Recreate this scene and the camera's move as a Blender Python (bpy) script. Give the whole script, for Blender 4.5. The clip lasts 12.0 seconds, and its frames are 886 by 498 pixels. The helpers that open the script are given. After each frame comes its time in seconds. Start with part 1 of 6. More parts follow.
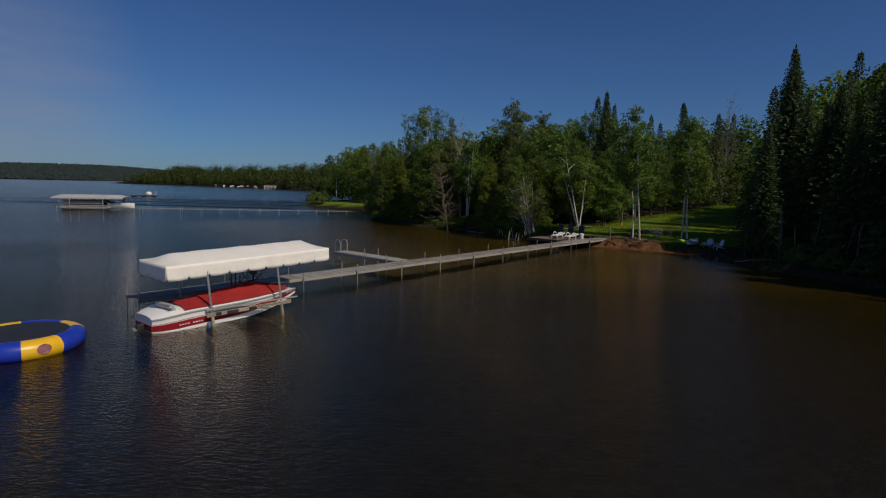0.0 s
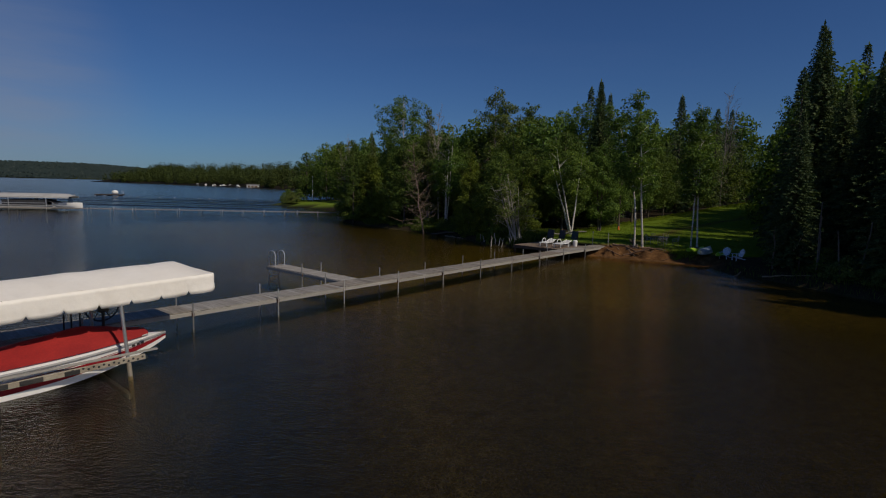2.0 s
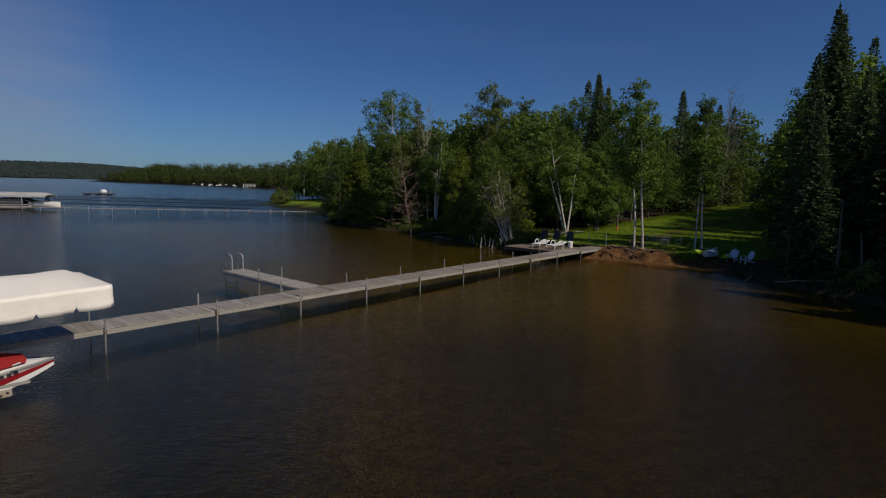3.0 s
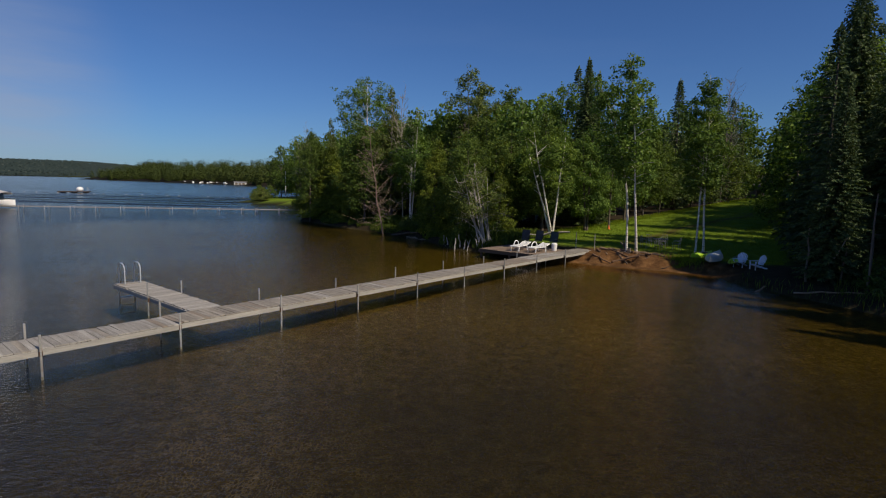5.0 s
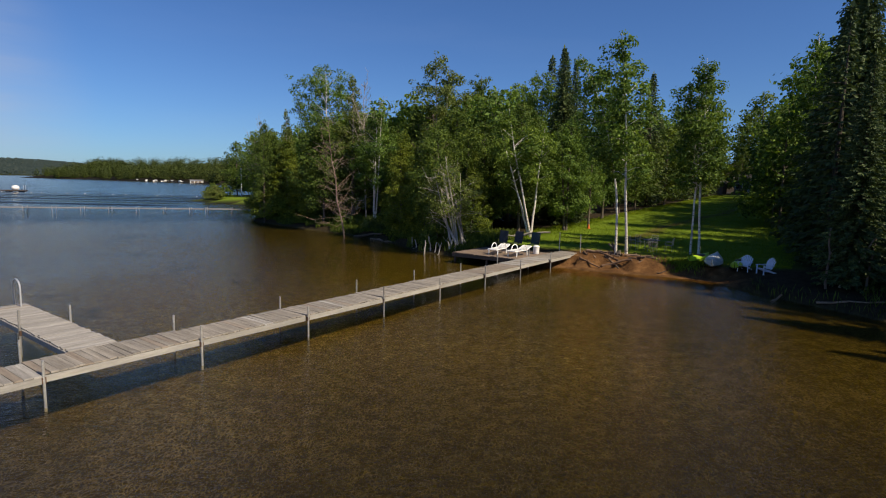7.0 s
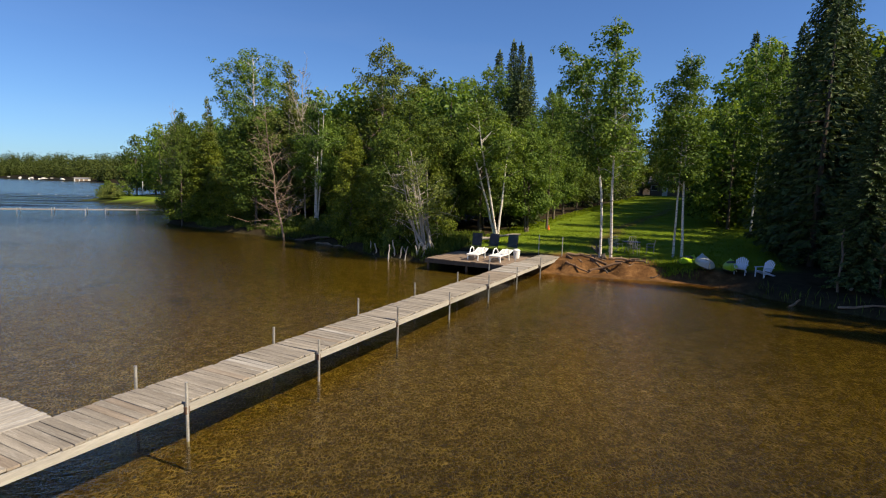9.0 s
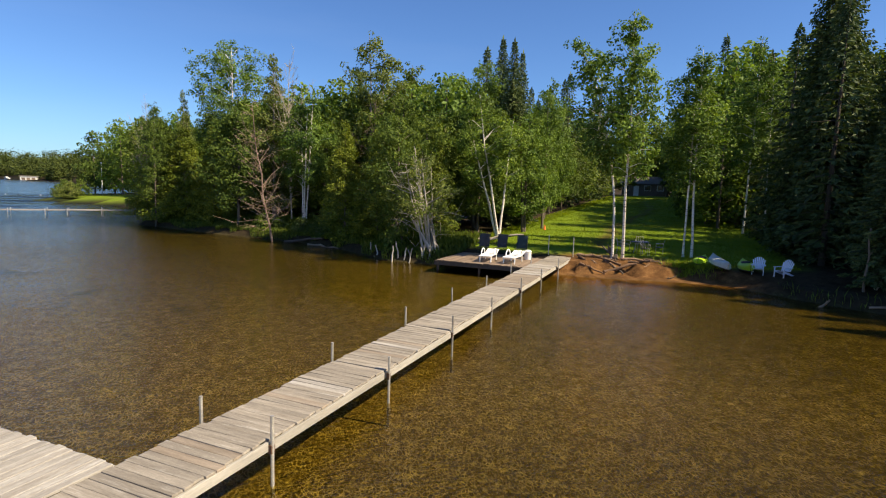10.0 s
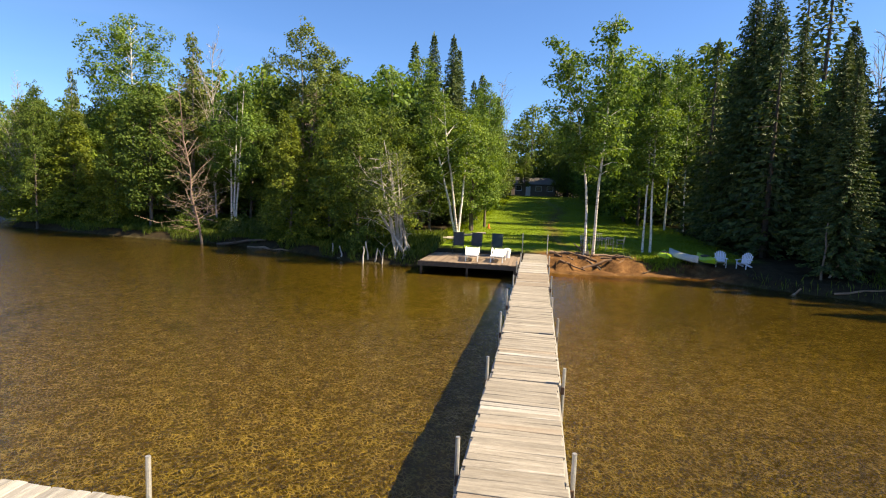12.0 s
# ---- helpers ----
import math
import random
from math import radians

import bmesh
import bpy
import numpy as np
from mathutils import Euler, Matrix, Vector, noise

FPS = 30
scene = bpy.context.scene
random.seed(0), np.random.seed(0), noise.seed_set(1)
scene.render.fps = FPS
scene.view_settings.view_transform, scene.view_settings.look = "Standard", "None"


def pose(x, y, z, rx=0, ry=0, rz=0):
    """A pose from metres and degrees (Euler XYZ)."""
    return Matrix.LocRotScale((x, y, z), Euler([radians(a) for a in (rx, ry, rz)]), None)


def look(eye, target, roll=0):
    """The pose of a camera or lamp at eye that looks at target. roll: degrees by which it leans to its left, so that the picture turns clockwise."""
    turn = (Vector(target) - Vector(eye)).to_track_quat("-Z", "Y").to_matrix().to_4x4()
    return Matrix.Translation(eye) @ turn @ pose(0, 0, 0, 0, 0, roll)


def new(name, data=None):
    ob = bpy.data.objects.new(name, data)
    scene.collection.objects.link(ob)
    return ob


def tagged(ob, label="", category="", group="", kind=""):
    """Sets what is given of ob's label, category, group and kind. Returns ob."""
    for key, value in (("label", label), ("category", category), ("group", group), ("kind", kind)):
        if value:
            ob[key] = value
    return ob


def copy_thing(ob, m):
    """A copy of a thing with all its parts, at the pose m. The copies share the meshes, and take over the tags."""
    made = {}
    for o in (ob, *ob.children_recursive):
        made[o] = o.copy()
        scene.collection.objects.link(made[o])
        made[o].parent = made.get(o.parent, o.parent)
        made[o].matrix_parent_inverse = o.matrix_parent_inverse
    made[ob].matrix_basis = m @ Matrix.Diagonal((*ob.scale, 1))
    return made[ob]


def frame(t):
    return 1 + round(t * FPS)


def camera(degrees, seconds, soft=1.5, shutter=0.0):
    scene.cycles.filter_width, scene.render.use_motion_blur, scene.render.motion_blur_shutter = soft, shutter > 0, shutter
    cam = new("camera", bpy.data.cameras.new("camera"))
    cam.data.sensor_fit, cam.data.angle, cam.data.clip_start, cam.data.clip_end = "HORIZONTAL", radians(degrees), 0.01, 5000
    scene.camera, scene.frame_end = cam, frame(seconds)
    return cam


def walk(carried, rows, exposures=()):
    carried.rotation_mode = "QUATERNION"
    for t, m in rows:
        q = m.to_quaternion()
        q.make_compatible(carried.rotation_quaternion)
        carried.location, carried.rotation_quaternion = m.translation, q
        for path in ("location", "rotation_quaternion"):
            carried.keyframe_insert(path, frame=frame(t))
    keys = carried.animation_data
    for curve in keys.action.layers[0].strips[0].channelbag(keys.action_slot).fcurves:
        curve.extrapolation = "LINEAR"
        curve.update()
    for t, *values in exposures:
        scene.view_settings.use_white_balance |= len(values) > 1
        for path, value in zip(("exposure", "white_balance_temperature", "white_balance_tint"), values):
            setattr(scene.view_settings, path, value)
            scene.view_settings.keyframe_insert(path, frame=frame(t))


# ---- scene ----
cam = camera(78.5, 12.0, soft=1.1)
PATH = [
    (0, (0.645, -0.42, 4.889), (0.592, 1.566, 4.66), 1.2),
    (0.5, (0.867, 1.365, 4.886), (0.816, 3.351, 4.656), 1.2),
    (1, (1.107, 3.22, 4.884), (1.059, 5.206, 4.654), 1.3),
    (1.5, (1.391, 4.953, 4.847), (1.356, 6.94, 4.618), 1.4),
    (2, (1.765, 6.537, 4.83), (1.755, 8.524, 4.601), 1.4),
    (2.5, (2.221, 8.034, 4.729), (2.211, 10.021, 4.5), 1.4),
    (3, (2.706, 9.426, 4.646), (2.7, 11.413, 4.417), 1.4),
    (5, (4.526, 14.104, 4.503), (4.534, 16.09, 4.265), 1.3),
    (5.5, (4.813, 15.121, 4.461), (4.841, 17.107, 4.223), 1.3),
    (6, (4.923, 16.096, 4.412), (4.982, 18.081, 4.173), 1.3),
    (6.5, (4.711, 17.034, 4.385), (4.803, 19.018, 4.144), 1.2),
    (8.5, (2.434, 20.801, 4.209), (2.802, 22.752, 3.972), 1.6),
    (9, (1.607, 21.69, 4.124), (2.066, 23.623, 3.892), 1.6),
    (9.5, (0.716, 22.541, 4.065), (1.233, 24.46, 3.835), 1.6),
    (10, (-0.248, 23.382, 4.009), (0.34, 25.28, 3.78), 1.7),
    (10.5, (-1.241, 24.166, 3.947), (-0.587, 26.042, 3.721), 1.8),
    (11, (-2.255, 24.947, 3.867), (-1.483, 26.779, 3.646), 1.9),
    (11.5, (-3.259, 25.693, 3.775), (-2.353, 27.463, 3.559), 2.0),
    (12, (-4.262, 26.461, 3.681), (-3.258, 28.177, 3.468), 2.1),
]
EXPOSURES = [(0.0, -0.86, 6400, 10), (0.5, -0.91, 6400, 10), (1.0, -0.96, 6400, 10), (1.5, -0.94, 6400, 10), (2.0, -0.94, 6400, 10), (2.5, -0.90, 6400, 10), (3.0, -0.75, 6430, 10),
             (5.0, -0.18, 6600, 9.6), (5.5, -0.08, 6650, 9.5), (6.5, 0.16, 6800, 9.2),
             (8.5, 0.60, 7200, 8.4), (9.5, 0.86, 7420, 7.8), (10.5, 1.11, 7650, 7.2), (11.25, 1.31, 7820, 6.6), (12.0, 1.48, 7980, 6.2)]
walk(cam, [(t, look(eye, target, roll)) for t, eye, target, roll in PATH], EXPOSURES)

# ---------------------------------------------------------------- light
SUN_EL, SUN_AZ = 44.0, (0.78, -0.63)          # elevation; horizontal direction towards the sun
sun_dir = Vector((SUN_AZ[0], SUN_AZ[1], 0)).normalized() * math.cos(radians(SUN_EL)) + Vector((0, 0, math.sin(radians(SUN_EL))))
sun = new("sun", bpy.data.lights.new("sun", "SUN"))
sun.data.energy, sun.data.angle, sun.data.color = 4.8, radians(0.6), (1.0, 0.88, 0.70)
sun.matrix_world = look(sun_dir * 50, (0, 0, 0))

world = bpy.data.worlds.new("sky")
scene.world = world
world.use_nodes = True
wn, wl = world.node_tree.nodes, world.node_tree.links
sky = wn.new("ShaderNodeTexSky")
sky.sky_type, sky.sun_disc = "NISHITA", False
sky.sun_elevation = radians(SUN_EL)
sky.sun_rotation = math.atan2(SUN_AZ[0], SUN_AZ[1])
sky.air_density, sky.dust_density, sky.ozone_density, sky.altitude = 1.0, 0.45, 3.0, 300
# thin high cirrus, faint, all round the sky
tc = wn.new("ShaderNodeTexCoord")
mp = wn.new("ShaderNodeMapping")
mp.inputs["Scale"].default_value = (1.2, 1.2, 7.0)
cn = wn.new("ShaderNodeTexNoise")
cn.inputs["Scale"].default_value, cn.inputs["Detail"].default_value, cn.inputs["Roughness"].default_value = 1.6, 6, 0.55
cr = wn.new("ShaderNodeValToRGB")
cr.color_ramp.elements[0].position, cr.color_ramp.elements[1].position = 0.5, 0.85
cr.color_ramp.elements[1].color = (0.05, 0.05, 0.05, 1)
cm = wn.new("ShaderNodeMixRGB")
cm.inputs["Color2"].default_value = (5.0, 6.2, 8.6, 1)
tint = wn.new("ShaderNodeMixRGB")
tint.blend_type = "MULTIPLY"
tint.inputs["Fac"].default_value = 1.0
tint.inputs["Color2"].default_value = (0.52, 0.81, 1.28, 1)
wl.new(tc.outputs["Generated"], mp.inputs["Vector"])
wl.new(mp.outputs["Vector"], cn.inputs["Vector"])
wl.new(cn.outputs["Fac"], cr.inputs["Fac"])
wl.new(sky.outputs["Color"], tint.inputs["Color1"])
wl.new(tint.outputs["Color"], cm.inputs["Color1"])
wl.new(cr.outputs["Color"], cm.inputs["Fac"])
# a pale bank of thin cloud low over the far lake
sepd = wn.new("ShaderNodeVectorMath")
sepd.operation = "DOT_PRODUCT"
sepd.inputs[1].default_value = (-0.70, 0.71, 0.07)
wl.new(tc.outputs["Generated"], sepd.inputs[0])
low = wn.new("ShaderNodeMapRange")
low.interpolation_type = "SMOOTHSTEP"
low.inputs["From Min"].default_value, low.inputs["From Max"].default_value = 0.952, 0.999
low.inputs["To Min"].default_value, low.inputs["To Max"].default_value = 0.0, 0.68
wl.new(sepd.outputs["Value"], low.inputs["Value"])
bank_mask = wn.new("ShaderNodeMath")
bank_mask.operation = "MULTIPLY"
cr2 = wn.new("ShaderNodeValToRGB")
cr2.color_ramp.elements[0].position, cr2.color_ramp.elements[1].position = 0.28, 0.66
wl.new(cn.outputs["Fac"], cr2.inputs["Fac"])
wl.new(low.outputs["Result"], bank_mask.inputs[0])
wl.new(cr2.outputs["Color"], bank_mask.inputs[1])
cm2 = wn.new("ShaderNodeMixRGB")
cm2.inputs["Color2"].default_value = (5.4, 5.9, 7.4, 1)
wl.new(bank_mask.outputs[0], cm2.inputs["Fac"])
wl.new(cm.outputs["Color"], cm2.inputs["Color1"])
wl.new(cm2.outputs["Color"], wn["Background"].inputs["Color"])
wn["Background"].inputs["Strength"].default_value = 0.068

# ---------------------------------------------------------------- materials


def node_mat(name):
    m = bpy.data.materials.new(name)
    m.use_nodes = True
    nt = m.node_tree
    return m, nt.nodes, nt.links, nt.nodes["Principled BSDF"]


def coords(n, l, scale, shift=True):
    """Object coordinates, stretched, and moved by a chance amount for each object."""
    tc_ = n.new("ShaderNodeTexCoord")
    mp_ = n.new("ShaderNodeMapping")
    mp_.inputs["Scale"].default_value = scale
    l.new(tc_.outputs["Object"], mp_.inputs["Vector"])
    if shift:
        oi = n.new("ShaderNodeObjectInfo")
        mu = n.new("ShaderNodeMath")
        mu.operation = "MULTIPLY"
        mu.inputs[1].default_value = 37.0
        l.new(oi.outputs["Random"], mu.inputs[0])
        l.new(mu.outputs[0], mp_.inputs["Location"])
    return mp_.outputs["Vector"]


def ramp(n, l, fac, stops):
    r = n.new("ShaderNodeValToRGB")
    e = r.color_ramp.elements
    while len(e) < len(stops):
        e.new(0.5)
    for k, (p, c) in zip(e, stops):
        k.position, k.color = p, (*c, 1)
    l.new(fac, r.inputs["Fac"])
    return r.outputs["Color"]


def noise_fac(n, l, vec, scale, detail=4, rough=0.6):
    t = n.new("ShaderNodeTexNoise")
    t.inputs["Scale"].default_value, t.inputs["Detail"].default_value, t.inputs["Roughness"].default_value = scale, detail, rough
    l.new(vec, t.inputs["Vector"])
    return t.outputs["Fac"]


def blend(n, l, a, b, fac, mode="MIX"):
    m = n.new("ShaderNodeMixRGB")
    m.blend_type = mode
    for sock, v in ((m.inputs["Color1"], a), (m.inputs["Color2"], b), (m.inputs["Fac"], fac)):
        if isinstance(v, (int, float)):
            sock.default_value = v
        elif isinstance(v, tuple):
            sock.default_value = (*v, 1)
        else:
            l.new(v, sock)
    return m.outputs["Color"]


def surf(name, c1, c2, rough=0.7, scale=(1, 1, 1), coarse=2.0, fine=30.0, bump=0.15, metal=0.0, stain=None, vary=0.25, dist=0.01, grain=0.28, worn=None):
    """A plain surface: coarse blotches from c1 to c2, fine grain, stains, and some difference from piece to piece."""
    m, n, l, p = node_mat(name)
    v = coords(n, l, scale)
    a = noise_fac(n, l, v, coarse, 5)
    f = noise_fac(n, l, v, fine, 6, 0.7)
    col = ramp(n, l, a, [(0.3, c1), (0.7, c2)])
    g = ramp(n, l, f, [(0.25, (1 - grain,) * 3), (0.75, (1 + grain * 0.5,) * 3)])
    col = blend(n, l, col, g, 1.0, "MULTIPLY")
    if stain:
        s = noise_fac(n, l, v, coarse * 0.6, 6, 0.7)
        col = blend(n, l, col, stain, ramp(n, l, s, [(0.55, (0, 0, 0)), (0.75, (0.7, 0.7, 0.7))]))
    if worn:
        w = noise_fac(n, l, v, coarse * 0.9, 7, 0.75)
        col = blend(n, l, col, worn, ramp(n, l, w, [(0.30, (0.75, 0.75, 0.75)), (0.44, (0, 0, 0))]))
    if vary:
        oi = n.new("ShaderNodeObjectInfo")
        col = blend(n, l, col, ramp(n, l, oi.outputs["Random"], [(0, (1 - vary,) * 3), (1, (1 + vary,) * 3)]), 1.0, "MULTIPLY")
    l.new(col, p.inputs["Base Color"])
    p.inputs["Roughness"].default_value, p.inputs["Metallic"].default_value = rough, metal
    if bump:
        b = n.new("ShaderNodeBump")
        b.inputs["Strength"].default_value, b.inputs["Distance"].default_value = bump, dist
        l.new(f, b.inputs["Height"])
        l.new(b.outputs["Normal"], p.inputs["Normal"])
    return m


def leaf_mat(name, c1, c2, thru=0.35):
    """Leaves: each one differs a little, each tree too; some light comes through."""
    m, n, l, p = node_mat(name)
    geo = n.new("ShaderNodeNewGeometry")
    oi = n.new("ShaderNodeObjectInfo")
    col = ramp(n, l, geo.outputs["Random Per Island"], [(0.0, c1), (1.0, c2)])
    tone = noise_fac(n, l, coords(n, l, (1, 1, 1)), 0.8, 2)
    col = blend(n, l, col, ramp(n, l, tone, [(0.3, (0.68, 0.74, 0.80)), (0.7, (1.22, 1.16, 1.0))]), 1.0, "MULTIPLY")
    col = blend(n, l, col, ramp(n, l, oi.outputs["Random"], [(0, (0.78, 0.82, 0.85)), (0.5, (1, 1, 1)), (1, (1.14, 1.06, 0.95))]), 1.0, "MULTIPLY")
    p.inputs["Roughness"].default_value = 0.55
    p.inputs["Specular IOR Level"].default_value = 0.15
    l.new(col, p.inputs["Base Color"])
    t = n.new("ShaderNodeBsdfTranslucent")
    l.new(blend(n, l, col, (1.3, 1.25, 0.5), 1.0, "MULTIPLY"), t.inputs["Color"])
    mx = n.new("ShaderNodeMixShader")
    mx.inputs["Fac"].default_value = thru
    l.new(p.outputs["BSDF"], mx.inputs[1])
    l.new(t.outputs["BSDF"], mx.inputs[2])
    l.new(mx.outputs["Shader"], n["Material Output"].inputs["Surface"])
    return m


PLANK = surf("weathered_plank", (0.195, 0.170, 0.140), (0.335, 0.300, 0.252), 0.85, (14, 1.2, 6), 1.0, 9.0, 0.45, stain=(0.13, 0.105, 0.075), vary=0.15, grain=0.40, worn=(0.44, 0.42, 0.385))
PALE_PLANK = surf("pale_weathered_plank", (0.245, 0.225, 0.200), (0.385, 0.362, 0.328), 0.85, (14, 1.2, 6), 1.0, 9.0, 0.45, stain=(0.17, 0.14, 0.11), vary=0.15, grain=0.40, worn=(0.53, 0.515, 0.485))
BROWN_PLANK = surf("brown_weathered_plank", (0.175, 0.139, 0.104), (0.30, 0.248, 0.196), 0.85, (14, 1.2, 6), 1.0, 9.0, 0.45, stain=(0.42, 0.38, 0.32), vary=0.13, grain=0.34)
DECK_PLANK = surf("brown_deck_plank", (0.15, 0.105, 0.075), (0.25, 0.185, 0.135), 0.85, (14, 1.2, 6), 1.0, 9.0, 0.35, stain=(0.09, 0.065, 0.045), vary=0.2)
RAIL_WOOD = surf("grey_rail_wood", (0.255, 0.240, 0.215), (0.370, 0.350, 0.315), 0.8, (1, 10, 10), 1.0, 6.0, 0.25, stain=(0.28, 0.23, 0.17), vary=0.12)
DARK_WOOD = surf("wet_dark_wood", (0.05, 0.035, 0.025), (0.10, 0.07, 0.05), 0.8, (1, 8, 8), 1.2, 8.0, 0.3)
DRIFT = surf("driftwood", (0.18, 0.105, 0.06), (0.36, 0.245, 0.16), 0.85, (2, 2, 9), 1.0, 8.0, 0.4)
DARK_DRIFT = surf("stained_driftwood", (0.085, 0.045, 0.024), (0.19, 0.11, 0.062), 0.9, (2, 2, 9), 1.0, 8.0, 0.5)
# post feet toned like the bed, painting in the murk that hides them
MURK_PIPE = surf("murk_toned_pipe", (0.060, 0.048, 0.022), (0.120, 0.096, 0.044), 0.9, coarse=5, fine=40)
GALV = surf("galvanised_pipe", (0.36, 0.34, 0.31), (0.52, 0.50, 0.46), 0.45, coarse=5, fine=40, metal=0.6, stain=(0.22, 0.12, 0.06))
ALU = surf("dull_aluminium", (0.55, 0.54, 0.52), (0.70, 0.69, 0.66), 0.35, coarse=4, fine=60, metal=0.75, stain=(0.35, 0.30, 0.24))
CHROME = surf("dull_steel", (0.50, 0.50, 0.50), (0.62, 0.62, 0.61), 0.5, coarse=3, fine=50, bump=0, metal=0.6, vary=0, grain=0.1)
RUST = surf("rusty_iron", (0.07, 0.04, 0.027), (0.14, 0.08, 0.05), 0.85, coarse=6, fine=40, metal=0.2)
CANVAS = surf("white_vinyl_canvas", (0.87, 0.815, 0.725), (0.92, 0.875, 0.80), 0.55, coarse=0.8, fine=5, bump=0.35, stain=(0.70, 0.64, 0.55), vary=0, grain=0.05, dist=0.03)
OLD_CANVAS = surf("greyed_canopy_canvas", (0.40, 0.39, 0.37), (0.52, 0.51, 0.49), 0.6, coarse=0.8, fine=5, bump=0.3, stain=(0.30, 0.28, 0.25), vary=0, grain=0.08, dist=0.03)
GELCOAT = surf("white_gelcoat", (0.84, 0.82, 0.78), (0.89, 0.875, 0.85), 0.3, coarse=1.5, fine=40, bump=0.02, vary=0, grain=0.05)
MAROON = surf("maroon_gelcoat", (0.26, 0.012, 0.02), (0.32, 0.02, 0.028), 0.25, coarse=1.5, fine=40, bump=0.02, vary=0, grain=0.06)
RED_CLOTH = surf("red_boat_cover", (0.29, 0.011, 0.011), (0.40, 0.020, 0.016), 0.8, coarse=1.6, fine=22, bump=0.3, vary=0, dist=0.02)
GREY_VINYL = surf("grey_vinyl", (0.30, 0.30, 0.30), (0.38, 0.38, 0.37), 0.6, coarse=3, fine=40, vary=0.1)
BLACK = surf("black_rubber", (0.015, 0.015, 0.016), (0.03, 0.03, 0.03), 0.6, coarse=4, fine=40, vary=0.1)
DARK_METAL = surf("dark_painted_metal", (0.03, 0.03, 0.03), (0.06, 0.055, 0.05), 0.5, coarse=4, fine=40, metal=0.3)
PLASTIC = surf("white_plastic", (0.78, 0.77, 0.74), (0.86, 0.85, 0.83), 0.4, coarse=3, fine=30, bump=0.05, vary=0.05, grain=0.06)
# white chair plastic with the blue of skylit shade mixed in
SKYLIT_WHITE = surf("skylit_white_plastic", (0.62, 0.68, 0.80), (0.70, 0.75, 0.85), 0.5, coarse=3, fine=30, bump=0.05, vary=0.05)
BLUE_PVC = surf("blue_vinyl", (0.012, 0.035, 0.36), (0.02, 0.05, 0.45), 0.35, coarse=2, fine=20, bump=0.05, vary=0, grain=0.06)
YELLOW_PVC = surf("yellow_vinyl", (0.80, 0.44, 0.012), (0.88, 0.52, 0.02), 0.35, coarse=2, fine=20, bump=0.05, vary=0, grain=0.06)
LIME = surf("lime_plastic", (0.35, 0.55, 0.015), (0.46, 0.66, 0.03), 0.4, coarse=2, fine=20, bump=0.05, vary=0.05)
ORANGE = surf("orange_paint", (0.65, 0.13, 0.02), (0.75, 0.18, 0.03), 0.6, coarse=4, fine=30)
TEAL = surf("dark_teal_mesh", (0.012, 0.03, 0.035), (0.02, 0.045, 0.05), 0.8, coarse=4, fine=60)
CHARCOAL = surf("charcoal_mesh", (0.03, 0.03, 0.033), (0.055, 0.055, 0.06), 0.8, coarse=4, fine=60)
CANOE_GREY = surf("grey_canoe_shell", (0.42, 0.44, 0.45), (0.55, 0.57, 0.57), 0.4, coarse=2, fine=20, bump=0.05)
SIDING = surf("tan_siding", (0.16, 0.115, 0.08), (0.23, 0.17, 0.12), 0.8, (1, 1, 8), 1.0, 8.0, 0.2)
ROOFING = surf("brown_grey_roofing", (0.09, 0.08, 0.07), (0.14, 0.125, 0.11), 0.9, coarse=2, fine=20, bump=0.4)
GLASS = surf("dark_window_glass", (0.02, 0.025, 0.03), (0.03, 0.035, 0.04), 0.08, coarse=2, fine=8, bump=0)
WHITE_TRIM = surf("white_trim", (0.72, 0.72, 0.70), (0.82, 0.82, 0.80), 0.5, coarse=2, fine=30)
BARK = surf("grey_brown_bark", (0.09, 0.07, 0.055), (0.17, 0.14, 0.11), 0.9, (3, 3, 0.8), 2.0, 14.0, 0.6, dist=0.03)
DEAD_BARK = surf("bare_reddish_bark", (0.13, 0.080, 0.060), (0.27, 0.200, 0.155), 0.9, (2, 2, 0.8), 1.5, 14.0, 0.5)
PALE_DEAD = surf("bleached_dead_wood", (0.20, 0.165, 0.13), (0.38, 0.34, 0.28), 0.9, (2, 2, 0.8), 1.5, 14.0, 0.4)
ALDER_BARK = surf("pale_alder_bark", (0.25, 0.222, 0.188), (0.43, 0.39, 0.34), 0.85, (2, 2, 0.8), 1.5, 14.0, 0.4, stain=(0.12, 0.10, 0.08))
SPRUCE_BARK = surf("dark_spruce_bark", (0.05, 0.04, 0.032), (0.10, 0.08, 0.06), 0.95, (3, 3, 1), 2.0, 14.0, 0.6)


def birch_bark():
    m, n, l, p = node_mat("white_birch_bark")
    v = coords(n, l, (1.2, 1.2, 9))
    f = noise_fac(n, l, v, 2.2, 5, 0.7)
    big = noise_fac(n, l, coords(n, l, (1, 1, 0.5)), 1.3, 3)
    col = ramp(n, l, f, [(0.36, (0.06, 0.05, 0.045)), (0.45, (0.62, 0.57, 0.50)), (0.8, (0.80, 0.77, 0.72))])
    col = blend(n, l, col, (0.34, 0.27, 0.21), ramp(n, l, big, [(0.55, (0, 0, 0)), (0.8, (0.6, 0.6, 0.6))]))
    l.new(col, p.inputs["Base Color"])
    p.inputs["Roughness"].default_value = 0.75
    return m


